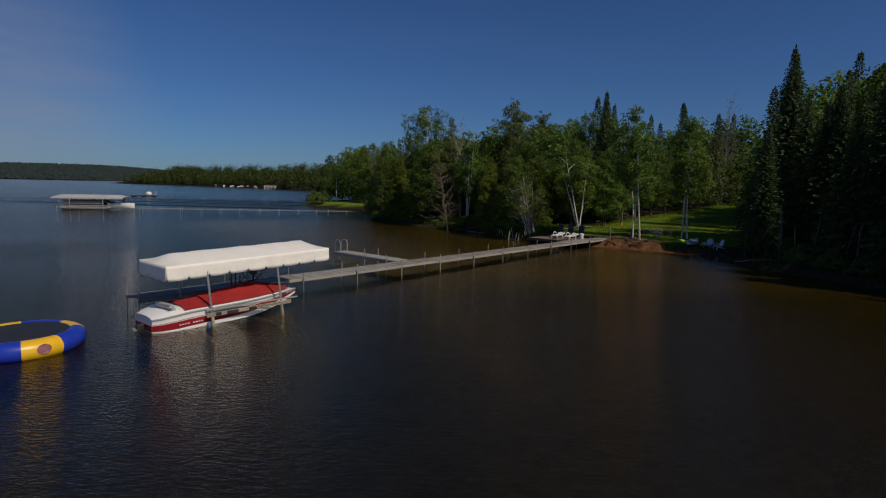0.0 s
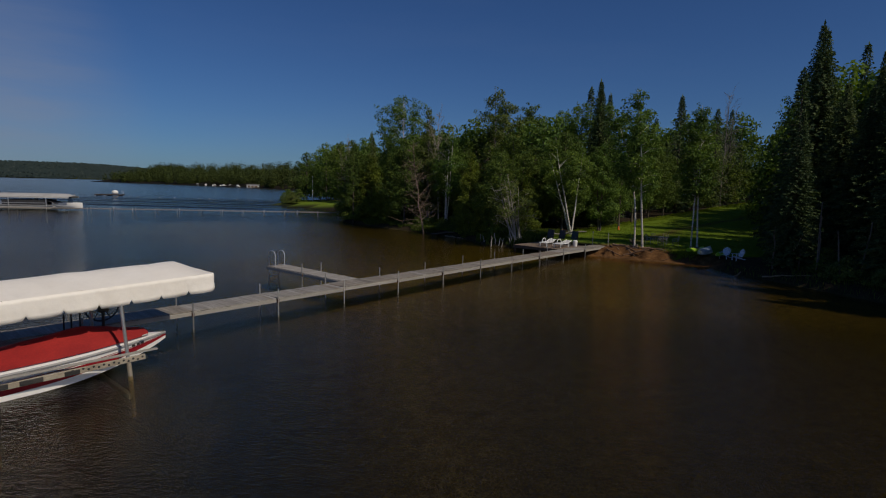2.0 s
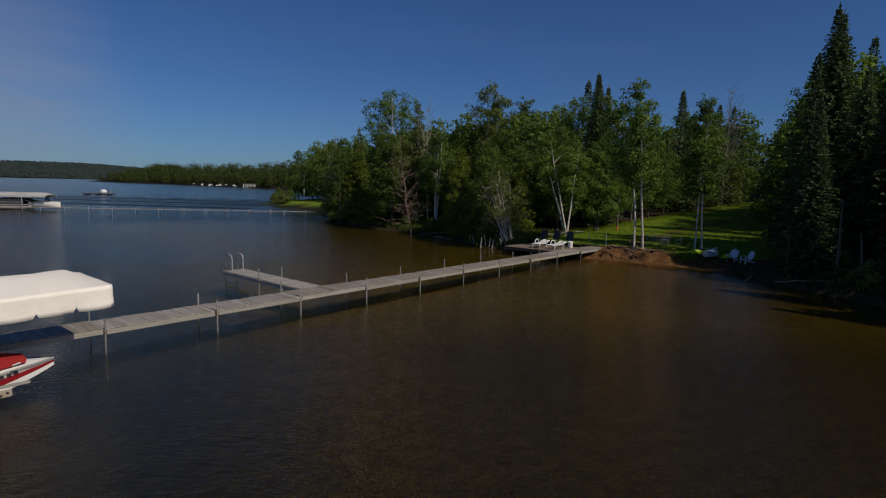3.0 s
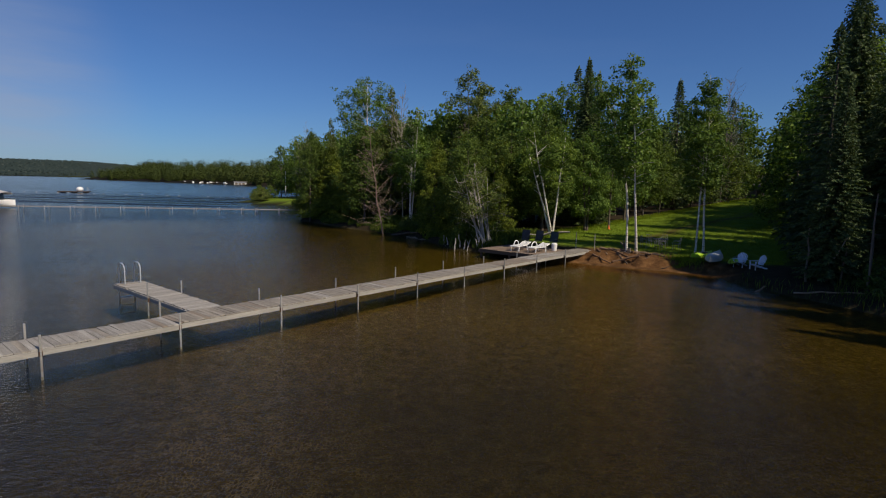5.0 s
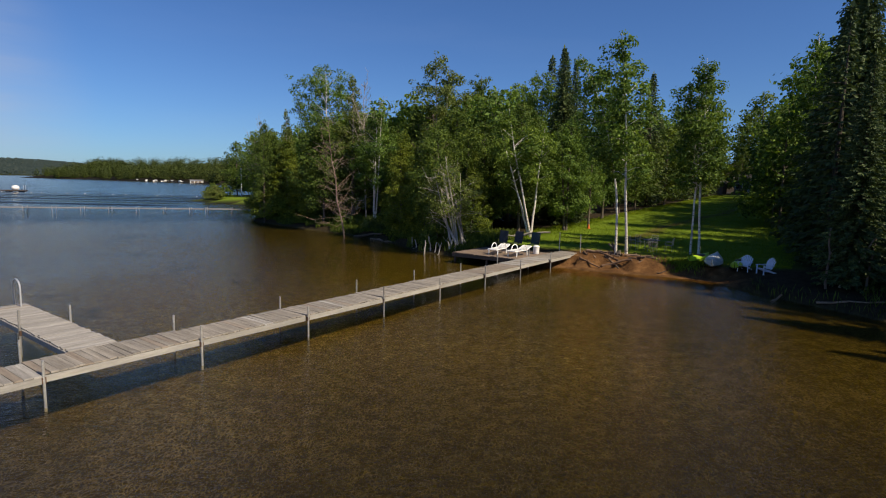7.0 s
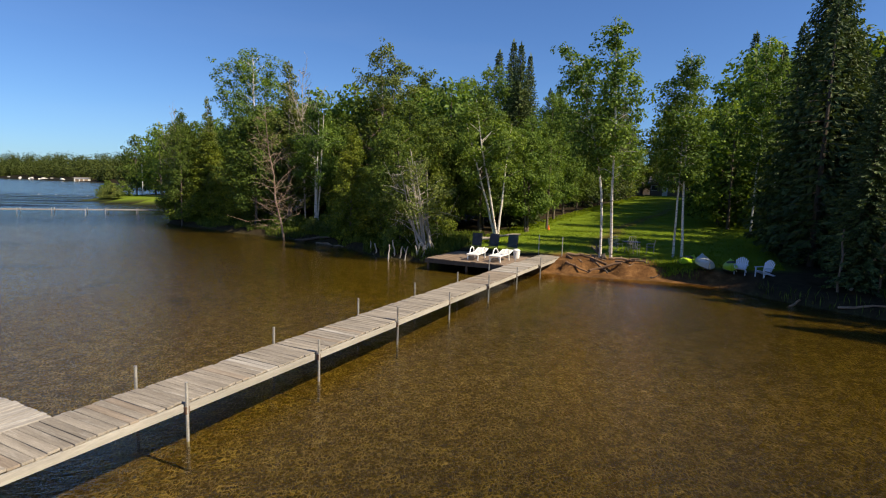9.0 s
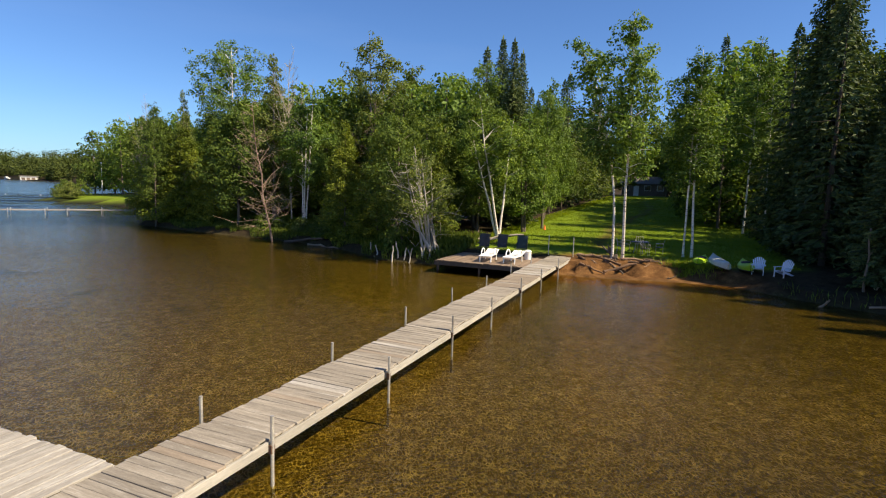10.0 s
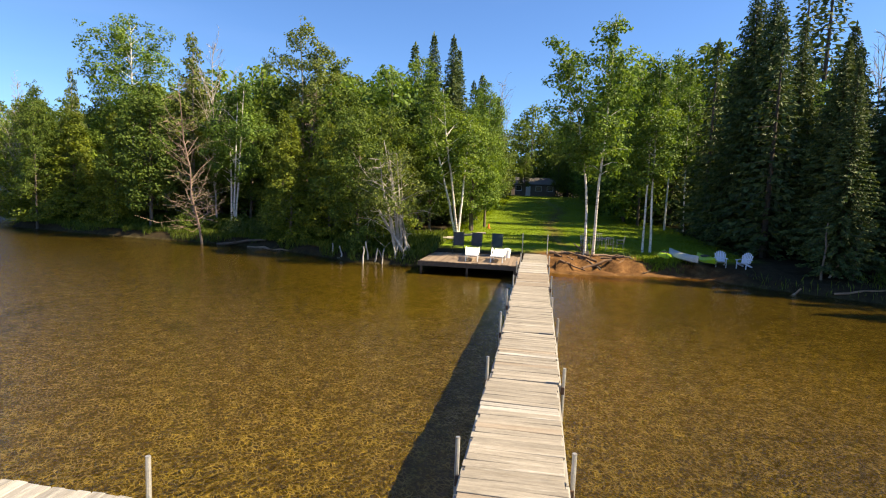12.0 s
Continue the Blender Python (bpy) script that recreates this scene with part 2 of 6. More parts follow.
BIRCH_BARK = birch_bark()
LEAF_BIRCH = leaf_mat("birch_leaves", (0.058, 0.112, 0.024), (0.190, 0.285, 0.058), 0.38)
LEAF_GREEN = leaf_mat("broad_leaves", (0.045, 0.084, 0.018), (0.155, 0.215, 0.042), 0.36)
LEAF_YELLOW = leaf_mat("cedar_sprays", (0.072, 0.108, 0.016), (0.185, 0.232, 0.034), 0.34)
LEAF_ALDER = leaf_mat("alder_leaves", (0.060, 0.096, 0.028), (0.175, 0.220, 0.065), 0.35)
NEEDLES = leaf_mat("spruce_needles", (0.029, 0.059, 0.024), (0.120, 0.161, 0.061), 0.15)
GRASS = leaf_mat("grass_blades", (0.118, 0.182, 0.012), (0.235, 0.305, 0.028), 0.4)
REEDS = leaf_mat("bank_grass", (0.050, 0.085, 0.014), (0.130, 0.175, 0.032), 0.40)
FAR_LEAF = leaf_mat("far_leaves", (0.050, 0.074, 0.017), (0.100, 0.120, 0.027), 0.2)
# blue-grey of distant haze mixed into the hill leaf colour
HAZY_HILL_LEAF = leaf_mat("hazy_hill_leaves", (0.030, 0.045, 0.044), (0.035, 0.050, 0.047), 0.1)


def ground_mat():
    """Sand, lawn, forest litter and lake bed, by where the sheet says they lie."""
    m, n, l, p = node_mat("shore_ground")
    v = coords(n, l, (1, 1, 1), False)
    zone = n.new("ShaderNodeVertexColor")
    zone.layer_name = "zone"
    sep = n.new("ShaderNodeSeparateColor")
    l.new(zone.outputs["Color"], sep.inputs["Color"])
    n1, n2, n3 = noise_fac(n, l, v, 0.35, 5), noise_fac(n, l, v, 2.2, 6, 0.65), noise_fac(n, l, v, 22.0, 6, 0.75)
    litter = ramp(n, l, n2, [(0.3, (0.018, 0.014, 0.008)), (0.7, (0.050, 0.037, 0.021))])
    lawn = ramp(n, l, n2, [(0.25, (0.085, 0.125, 0.012)), (0.55, (0.140, 0.210, 0.018)), (0.8, (0.200, 0.270, 0.030))])
    lawn = blend(n, l, lawn, (0.19, 0.15, 0.07), ramp(n, l, n1, [(0.58, (0, 0, 0)), (0.75, (0.5, 0.5, 0.5))]))
    sand = ramp(n, l, n2, [(0.25, (0.062, 0.032, 0.014)), (0.5, (0.140, 0.070, 0.028)), (0.75, (0.250, 0.134, 0.057))])
    sand = blend(n, l, sand, ramp(n, l, n3, [(0.35, (0.55, 0.52, 0.50)), (0.65, (1.15, 1.15, 1.15))]), 1.0, "MULTIPLY")
    # lake bed: golden sand with pebbles near the shore, weed, and a dark tone for silt and dim water
    vor = n.new("ShaderNodeTexVoronoi")
    vor.inputs["Scale"].default_value = 15.0
    l.new(v, vor.inputs["Vector"])
    peb = ramp(n, l, vor.outputs["Color"], [(0.15, (0.045, 0.032, 0.010)), (0.5, (0.17, 0.128, 0.036)), (0.9, (0.40, 0.33, 0.16))])
    bed_sand = ramp(n, l, n3, [(0.3, (0.158, 0.122, 0.046)), (0.7, (0.240, 0.184, 0.070))])
    bed_sand = blend(n, l, bed_sand, peb, 0.22)
    # caustics of the ripples, painted into the sand colour as pale lines on darker
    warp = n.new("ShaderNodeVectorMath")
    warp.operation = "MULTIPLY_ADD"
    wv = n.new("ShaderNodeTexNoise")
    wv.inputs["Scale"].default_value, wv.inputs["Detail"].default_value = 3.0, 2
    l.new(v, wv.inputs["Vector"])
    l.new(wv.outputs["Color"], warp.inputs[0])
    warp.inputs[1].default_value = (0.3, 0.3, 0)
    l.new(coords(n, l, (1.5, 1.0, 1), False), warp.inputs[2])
    # cell borders of the painted light net
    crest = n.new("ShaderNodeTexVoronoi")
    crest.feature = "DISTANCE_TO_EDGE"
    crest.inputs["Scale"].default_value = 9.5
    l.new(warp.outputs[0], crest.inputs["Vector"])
    caustic_net = ramp(n, l, crest.outputs["Distance"], [(0.0, (1, 1, 1)), (0.05, (0.40, 0.40, 0.40)), (0.14, (0, 0, 0))])
    caustic_net = blend(n, l, caustic_net, ramp(n, l, noise_fac(n, l, v, 3.2, 3, 0.6), [(0.40, (0.1, 0.1, 0.1)), (0.62, (1, 1, 1))]), 1.0, "MULTIPLY")
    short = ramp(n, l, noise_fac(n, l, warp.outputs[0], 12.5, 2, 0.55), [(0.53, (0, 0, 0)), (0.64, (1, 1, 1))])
    caustic_net = blend(n, l, blend(n, l, caustic_net, (0.95, 0.95, 0.95), 1.0, "MULTIPLY"), blend(n, l, short, (0.45, 0.45, 0.45), 1.0, "MULTIPLY"), 1.0, "LIGHTEN")
    bed_sand = blend(n, l, blend(n, l, bed_sand, (0.49, 0.46, 0.36), 1.0, "MULTIPLY"), (0.76, 0.64, 0.33), blend(n, l, caustic_net, (0.76, 0.76, 0.76), 1.0, "MULTIPLY"))
    al = n.new("ShaderNodeVertexColor")
    al.layer_name = "bed"
    sb = n.new("ShaderNodeSeparateColor")
    l.new(al.outputs["Color"], sb.inputs["Color"])
    deep_dim = sb.outputs["Green"]
    # silt colour, also painting in bank shade and light lost in the water
    silt_shade = ramp(n, l, n2, [(0.3, (0.021, 0.0185, 0.007)), (0.7, (0.050, 0.044, 0.016))])
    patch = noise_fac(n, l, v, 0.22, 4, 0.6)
    bed = blend(n, l, bed_sand, silt_shade, sep.outputs["Blue"])
    # near-black painted in where deep water swallows the light
    bed = blend(n, l, bed, (0.007, 0.008, 0.006), deep_dim)
    bed = blend(n, l, bed, (0.045, 0.036, 0.014), ramp(n, l, patch, [(0.60, (0, 0, 0)), (0.70, (0.6, 0.6, 0.6))]))
    col = blend(n, l, litter, lawn, sep.outputs["Green"])
    col = blend(n, l, col, sand, sep.outputs["Red"])
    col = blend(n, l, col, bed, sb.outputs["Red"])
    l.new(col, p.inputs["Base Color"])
    p.inputs["Roughness"].default_value = 0.95
    p.inputs["Specular IOR Level"].default_value = 0.08
    b = n.new("ShaderNodeBump")
    b.inputs["Strength"].default_value, b.inputs["Distance"].default_value = 0.6, 0.05
    l.new(n3, b.inputs["Height"])
    l.new(b.outputs["Normal"], p.inputs["Normal"])
    return m


def water_mat():
    """Clear brown lake water: a rippled surface that mirrors by Fresnel and lets the bed show through."""
    m, n, l, p = node_mat("lake_water")
    n.remove(p)
    v = coords(n, l, (1, 1, 1), False)
    turn = n.new("ShaderNodeMapping")
    turn.inputs["Rotation"].default_value = (0, 0, radians(24))
    turn.inputs["Scale"].default_value = (1.0, 2.0, 1)
    l.new(v, turn.inputs["Vector"])
    w1 = noise_fac(n, l, turn.outputs["Vector"], 6.0, 3, 0.6)
    w2 = noise_fac(n, l, v, 0.35, 3, 0.5)
    calm = noise_fac(n, l, v, 0.05, 3, 0.5)
    b1 = n.new("ShaderNodeBump")
    b1.inputs["Distance"].default_value = 0.046
    l.new(w1, b1.inputs["Height"])
    b2 = n.new("ShaderNodeBump")
    b2.inputs["Distance"].default_value, b2.inputs["Strength"].default_value = 0.05, 0.15
    l.new(w2, b2.inputs["Height"])
    l.new(b1.outputs["Normal"], b2.inputs["Normal"])
    w3 = noise_fac(n, l, coords(n, l, (0.5, 1.6, 1), False), 1.1, 3, 0.55)
    b3 = n.new("ShaderNodeBump")
    b3.inputs["Distance"].default_value, b3.inputs["Strength"].default_value = 0.10, 0.09
    l.new(w3, b3.inputs["Height"])
    l.new(b2.outputs["Normal"], b3.inputs["Normal"])
    # wind ripples and an old wake out on the open lake
    xyz = n.new("ShaderNodeSeparateXYZ")
    l.new(v, xyz.inputs[0])

    def ease(value, a, b_):
        r = n.new("ShaderNodeMapRange")
        r.interpolation_type = "SMOOTHSTEP"
        r.inputs["From Min"].default_value, r.inputs["From Max"].default_value = a, b_
        l.new(value, r.inputs["Value"])
        return r.outputs["Result"]

    def times(a, b_):
        mm = n.new("ShaderNodeMath")
        mm.operation = "MULTIPLY"
        l.new(a, mm.inputs[0])
        if isinstance(b_, float):
            mm.inputs[1].default_value = b_
        else:
            l.new(b_, mm.inputs[1])
        return mm.outputs[0]

    open_lake = times(ease(xyz.outputs["X"], 2.0, -14.0), ease(xyz.outputs["Y"], 26.0, 48.0))
    w4 = noise_fac(n, l, coords(n, l, (0.30, 1.0, 1), False), 0.9, 4, 0.68)
    b4 = n.new("ShaderNodeBump")
    b4.inputs["Distance"].default_value = 0.16
    l.new(w4, b4.inputs["Height"])
    far_calm = ease(xyz.outputs["Y"], 104.0, 84.0)
    lively = n.new("ShaderNodeMath")
    lively.operation = "MULTIPLY_ADD"
    lively.inputs[1].default_value, lively.inputs[2].default_value = 0.8, 0.2
    l.new(far_calm, lively.inputs[0])
    l.new(times(times(open_lake, lively.outputs[0]), 0.9), b4.inputs["Strength"])
    l.new(b3.outputs["Normal"], b4.inputs["Normal"])
    wake = n.new("ShaderNodeTexWave")
    wake.bands_direction = "Y"
    wake.inputs["Scale"].default_value, wake.inputs["Distortion"].default_value, wake.inputs["Detail"].default_value, wake.inputs["Detail Scale"].default_value = 0.021, 1.3, 2, 0.3
    wm = n.new("ShaderNodeMapping")
    wm.inputs["Rotation"].default_value = (0, 0, 0.30)
    wm.inputs["Scale"].default_value = (0.35, 1, 1)
    l.new(v, wm.inputs["Vector"])
    l.new(wm.outputs["Vector"], wake.inputs["Vector"])
    b5 = n.new("ShaderNodeBump")
    b5.inputs["Distance"].default_value = 2.4
    l.new(wake.outputs["Fac"], b5.inputs["Height"])
    zone_w = times(times(ease(xyz.outputs["Y"], 92.0, 104.0), ease(xyz.outputs["Y"], 165.0, 135.0)), times(ease(xyz.outputs["X"], -130.0, -70.0), ease(xyz.outputs["X"], -22.0, -36.0)))
    l.new(times(zone_w, 0.7), b5.inputs["Strength"])
    l.new(b4.outputs["Normal"], b5.inputs["Normal"])
    b2 = b5
    # the cove under the bank lies sheltered
    lee = times(ease(xyz.outputs["X"], -3.0, 4.0), ease(xyz.outputs["Y"], 35.0, 43.0))
    stir = n.new("ShaderNodeMath")
    stir.operation = "MULTIPLY_ADD"
    stir.inputs[1].default_value, stir.inputs[2].default_value = -0.72, 1.0
    l.new(lee, stir.inputs[0])
    l.new(times(ramp(n, l, calm, [(0.35, (0.5, 0.5, 0.5)), (0.65, (0.95, 0.95, 0.95))]), stir.outputs[0]), b1.inputs["Strength"])
    rough_w = n.new("ShaderNodeMapRange")
    rough_w.interpolation_type = "SMOOTHSTEP"
    for nm, vv in (("From Min", 0.0), ("From Max", 1.0), ("To Min", 0.03), ("To Max", 0.14)):
        rough_w.inputs[nm].default_value = vv
    l.new(open_lake, rough_w.inputs["Value"])
    rough_w = rough_w.outputs["Result"]
    fr = n.new("ShaderNodeFresnel")
    fr.inputs["IOR"].default_value = 1.33
    l.new(b2.outputs["Normal"], fr.inputs["Normal"])
    gl = n.new("ShaderNodeBsdfGlossy")
    l.new(rough_w, gl.inputs["Roughness"])
    l.new(b2.outputs["Normal"], gl.inputs["Normal"])
    gl.inputs["Color"].default_value = (0.93, 0.90, 0.84, 1)
    tr = n.new("ShaderNodeBsdfTransparent")
    tr.inputs["Color"].default_value = (0.86, 0.775, 0.40, 1)
    mx = n.new("ShaderNodeMixShader")
    l.new(fr.outputs["Fac"], mx.inputs["Fac"])
    l.new(tr.outputs["BSDF"], mx.inputs[1])
    l.new(gl.outputs["BSDF"], mx.inputs[2])
    l.new(mx.outputs["Shader"], n["Material Output"].inputs["Surface"])
    return m


GROUND, WATER = ground_mat(), water_mat()

# ---------------------------------------------------------------- mesh helpers


def part(name, bm, material, parent=None, label=""):
    """Links a bmesh as one mesh object, under a thing or a part if one is given."""
    me = bpy.data.meshes.new(name)
    bm.to_mesh(me)
    bm.free()
    me.materials.append(material)
    ob = new(name, me)
    if parent:
        ob.parent = parent
    return tagged(ob, label)


def smooth(ob, angle=40):
    me = ob.data
    me.polygons.foreach_set("use_smooth", [True] * len(me.polygons))
    me.set_sharp_from_angle(angle=radians(angle))
    return ob


def thing(name, m, label, category, group=""):
    ob = new(name)
    ob.empty_display_size = 0.2
    ob.matrix_world = m
    return tagged(ob, label, category, group)


def box(bm, size, m=None, bevel=0.0):
    g = bmesh.ops.create_cube(bm, size=1.0, matrix=(m or Matrix()) @ Matrix.Diagonal((*size, 1)))
    if bevel:
        es = {e for v in g["verts"] for e in v.link_edges}
        bmesh.ops.bevel(bm, geom=list(es), offset=bevel, segments=2, affect="EDGES", profile=0.5)
    return bm


def tube(bm, pts, radii, seg=8, caps=True):
    """A round bar along points, with a radius at each."""
    pts = [Vector(p) for p in pts]
    if isinstance(radii, (int, float)):
        radii = [radii] * len(pts)
    rings, up = [], None
    for i, p in enumerate(pts):
        d = (pts[min(i + 1, len(pts) - 1)] - pts[max(i - 1, 0)]).normalized()
        if up is None:
            up = d.orthogonal().normalized()
        up = (up - d * up.dot(d)).normalized()
        side = d.cross(up)
        rings.append([bm.verts.new(p + (up * math.cos(a) + side * math.sin(a)) * radii[i]) for a in (2 * math.pi * k / seg for k in range(seg))])
    for a, b in zip(rings, rings[1:]):
        for k in range(seg):
            bm.faces.new((a[k], a[(k + 1) % seg], b[(k + 1) % seg], b[k]))
    if caps:
        bm.faces.new(rings[0][::-1])
        bm.faces.new(rings[-1])
    return bm


def loft(bm, rings, close=True, caps=True):
    """Skins rows of points; close: each row is a loop."""
    vs = [[bm.verts.new(p) for p in r] for r in rings]
    k = len(vs[0])
    for a, b in zip(vs, vs[1:]):
        for i in range(k if close else k - 1):
            bm.faces.new((a[i], a[(i + 1) % k], b[(i + 1) % k], b[i]))
    if close and caps:
        bm.faces.new(vs[0][::-1])
        bm.faces.new(vs[-1])
    bmesh.ops.recalc_face_normals(bm, faces=bm.faces[:])
    return bm


def bar(size, m=None, bevel=0.0):
    return box(bmesh.new(), size, m, bevel)


def rod(pts, r, seg=8):
    return tube(bmesh.new(), pts, r, seg)


# ---------------------------------------------------------------- the lie of the land
DOCK = pose(-0.78, 30.73, 0, 0, 0, 49.83)      # x runs along the dock to the shore, y to its left
U, N = np.array((0.645, 0.764)), np.array((-0.764, 0.645))

LAKE = 0.08                                    # height of the water
SHORE = np.array([(60, -400), (40, -60), (27, 12), (23.2, 26), (21.2, 31), (19.8, 35.5), (18.8, 38.5), (18.3, 40.8), (17.4, 41.7), (16.2, 42.5), (14.6, 43.2),
                  (13.0, 44.1), (11.7, 45.3), (10.2, 47.4), (7.2, 49.2), (5.0, 51.2), (3.3, 56.0), (1.4, 59.2), (-0.4, 61.4), (-4.0, 65.2), (-7.5, 69.4),
                  (-11.5, 74.5), (-11.5, 84), (-14, 95), (-20, 106), (-27, 113), (-33, 120), (-37, 131), (-34, 150), (-22, 180), (-30, 250), (-75, 340),
                  (-130, 420), (-205, 505), (-330, 625), (-485, 745), (-450, 820), (-200, 900), (300, 1100), (3600, 1800), (3600, -600)], float)


def shore_distance(x, y):
    """Metres from the water's edge, positive on land."""
    p = np.stack([np.ravel(x), np.ravel(y)], 1)
    best = np.full(len(p), 1e9)
    inside = np.zeros(len(p), bool)
    for a, b in zip(SHORE, np.roll(SHORE, -1, 0)):
        d = b - a
        t = np.clip(((p - a) @ d) / (d @ d), 0, 1)
        best = np.minimum(best, np.hypot(*(p - a - t[:, None] * d).T))
        cross = (a[1] > p[:, 1]) != (b[1] > p[:, 1])
        with np.errstate(divide="ignore", invalid="ignore"):
            xi = a[0] + (p[:, 1] - a[1]) / (b[1] - a[1]) * d[0]
        inside ^= cross & (p[:, 0] < xi)
    return np.where(inside, best, -best).reshape(np.shape(x))


def step(a, b, v):
    t = np.clip((v - a) / (b - a), 0, 1)
    return t * t * (3 - 2 * t)


def dock_sn(x, y):
    dx, dy = x + 0.78, y - 30.73
    return dx * U[0] + dy * U[1], dx * N[0] + dy * N[1]


def beach_zone(s, n):
    top = 23.3 - 1.9 * step(4.2, 6.4, -n) + 0.25 * np.sin(n * 2.3)
    return step(-9.6, -7.6, n) * (1 - step(-0.6, 0.6, n)) * (1 - step(top, top + 1.1, s))


def wob(x, y, f):
    return np.sin(x * f + 1.3 * np.sin(y * f * 0.7)) * np.cos(y * f * 1.1 + 1.7 * np.sin(x * f * 0.6))


def ground_height(x, y):
    d = shore_distance(x, y)
    s, n = dock_sn(x, y)
    dep = -0.022 * np.minimum(-d, 26) - 0.11 * np.clip(-d - 26, 0, 45)
    bank = 0.45 * step(0, 0.7, d) + 0.35 * step(0.5, 4, d)
    edge = 1.55 + 0.28 * np.sin(n * 1.9 + 0.6) + 0.16 * np.sin(n * 5.3)
    sandy = 0.17 * step(0, 1.5, d) + 0.40 * step(edge, edge + 0.35, d) + 0.10 * step(edge + 0.3, edge + 1.4, d)
    sandy = sandy + 0.045 * wob(x, y, 5.5) * step(edge - 0.5, edge, d) * (1 - step(edge + 0.4, edge + 1.0, d))
    b = beach_zone(s, n)
    up = (1 - b) * bank + b * sandy
    up = up + 0.033 * np.clip(d - 5, 0, 75) + 0.16 * np.clip(d - 12, 0, 100) * step(250, 330, y)
    h = np.where(d > 0, up + 0.05 * wob(x, y, 0.9) * step(0.5, 3, d), dep + 0.03 * wob(x, y, 0.5) * step(0.5, 3, -d))
    r = np.hypot(x, y)
    ang = np.arctan2(x, y)
    ridge = step(2150, 3100, r) * (50 + 5 * np.sin(ang * 7 + 0.6) + 3 * np.sin(ang * 19)) * (1 - 0.35 * step(-0.60, -0.42, ang)) + 12 * step(2000, 2100, r)
    return np.where(r > 2000, np.maximum(h, ridge), h)


def ground_z(x, y):
    return float(ground_height(np.array([float(x)]), np.array([float(y)]))[0])


def axis(lo, hi, fine, reach):
    mid = list(np.arange(lo, hi, fine))
    left, right, k = [], [], fine
    p = lo
    while p > -reach:
        k *= 1.16
        p -= k
        left.append(p)
    p, k = mid[-1], fine
    while p < reach:
        k *= 1.16
        p += k
        right.append(p)
    return np.array(left[::-1] + mid + right)


def grid_mesh(name, xs, ys, zs, material):
    nx, ny = len(xs), len(ys)
    X, Y = np.meshgrid(xs, ys)
    co = np.stack([X.ravel(), Y.ravel(), zs.ravel()], 1)
    i = (np.arange(ny - 1)[:, None] * nx + np.arange(nx - 1)[None]).ravel()
    faces = np.stack([i, i + 1, i + nx + 1, i + nx], 1)
    me = bpy.data.meshes.new(name)
    me.from_pydata(co.tolist(), [], faces.tolist())
    me.materials.append(material)
    me.polygons.foreach_set("use_smooth", [True] * len(me.polygons))
    return me


xs, ys = axis(-16, 30, 0.25, 4200), axis(26, 78, 0.25, 4200)
GX, GY = np.meshgrid(xs, ys)
GZ = ground_height(GX, GY)
gme = grid_mesh("ground", xs, ys, GZ, GROUND)
gd = shore_distance(GX, GY)
gs, gn = dock_sn(GX, GY)
prom0 = step(108, 112, GY) * (1 - step(140, 150, GY)) * (GX < 0)
sandz = beach_zone(gs, gn) * step(-1.6, -0.6, gd) + 0.35 * prom0 * (gd > 0) * (1 - step(0.5, 1.5, gd))
track = np.exp(-((gn + 1.7 + 0.7 * np.sin(gs * 0.13) + 0.3 * np.sin(gs * 0.61)) / 0.6) ** 2) * step(23, 27, gs) * 0.55
lawn = step(-11.5, -9.5, gn) * (1 - step(5.0, 6.2, gn)) * step(22, 23.5, gs) * (1 - step(150, 170, gs))
prom = step(106, 112, GY) * (1 - step(126, 134, GY)) * (1 - step(-18, -12, GX)) * (gd > 0.5)
lawn = np.clip(lawn + prom, 0, 1) * (1 - track)
far = step(1500, 1900, np.hypot(GX, GY))
zone = gme.color_attributes.new("zone", "FLOAT_COLOR", "POINT")
# blue spreads the silt tone, painting in dim water and the bank's shade
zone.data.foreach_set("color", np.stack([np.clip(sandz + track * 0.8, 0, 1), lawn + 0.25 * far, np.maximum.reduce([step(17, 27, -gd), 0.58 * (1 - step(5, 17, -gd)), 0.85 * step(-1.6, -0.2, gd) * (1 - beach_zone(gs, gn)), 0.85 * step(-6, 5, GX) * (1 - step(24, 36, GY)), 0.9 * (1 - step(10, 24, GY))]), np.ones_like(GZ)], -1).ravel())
bedc = gme.color_attributes.new("bed", "FLOAT_COLOR", "POINT")
bedv = (1 - step(LAKE - 0.02, LAKE + 0.06, GZ)) * (1 - 0.75 * beach_zone(gs, gn) * step(-1.3, -0.1, gd))
# green paints the bed near black, for light lost in deep water
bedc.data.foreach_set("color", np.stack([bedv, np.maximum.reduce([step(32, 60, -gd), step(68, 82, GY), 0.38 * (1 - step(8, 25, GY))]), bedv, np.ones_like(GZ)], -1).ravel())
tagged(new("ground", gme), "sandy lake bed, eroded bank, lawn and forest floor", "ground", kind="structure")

wx, wy = axis(-16, 40, 4, 4300), axis(0, 82, 4, 4300)
wme = grid_mesh("water", wx, wy, np.full((len(wy), len(wx)), LAKE), WATER)
tagged(new("water", wme), "clear brown lake water with small wind ripples", "lake", kind="structure")

# ---------------------------------------------------------------- trees


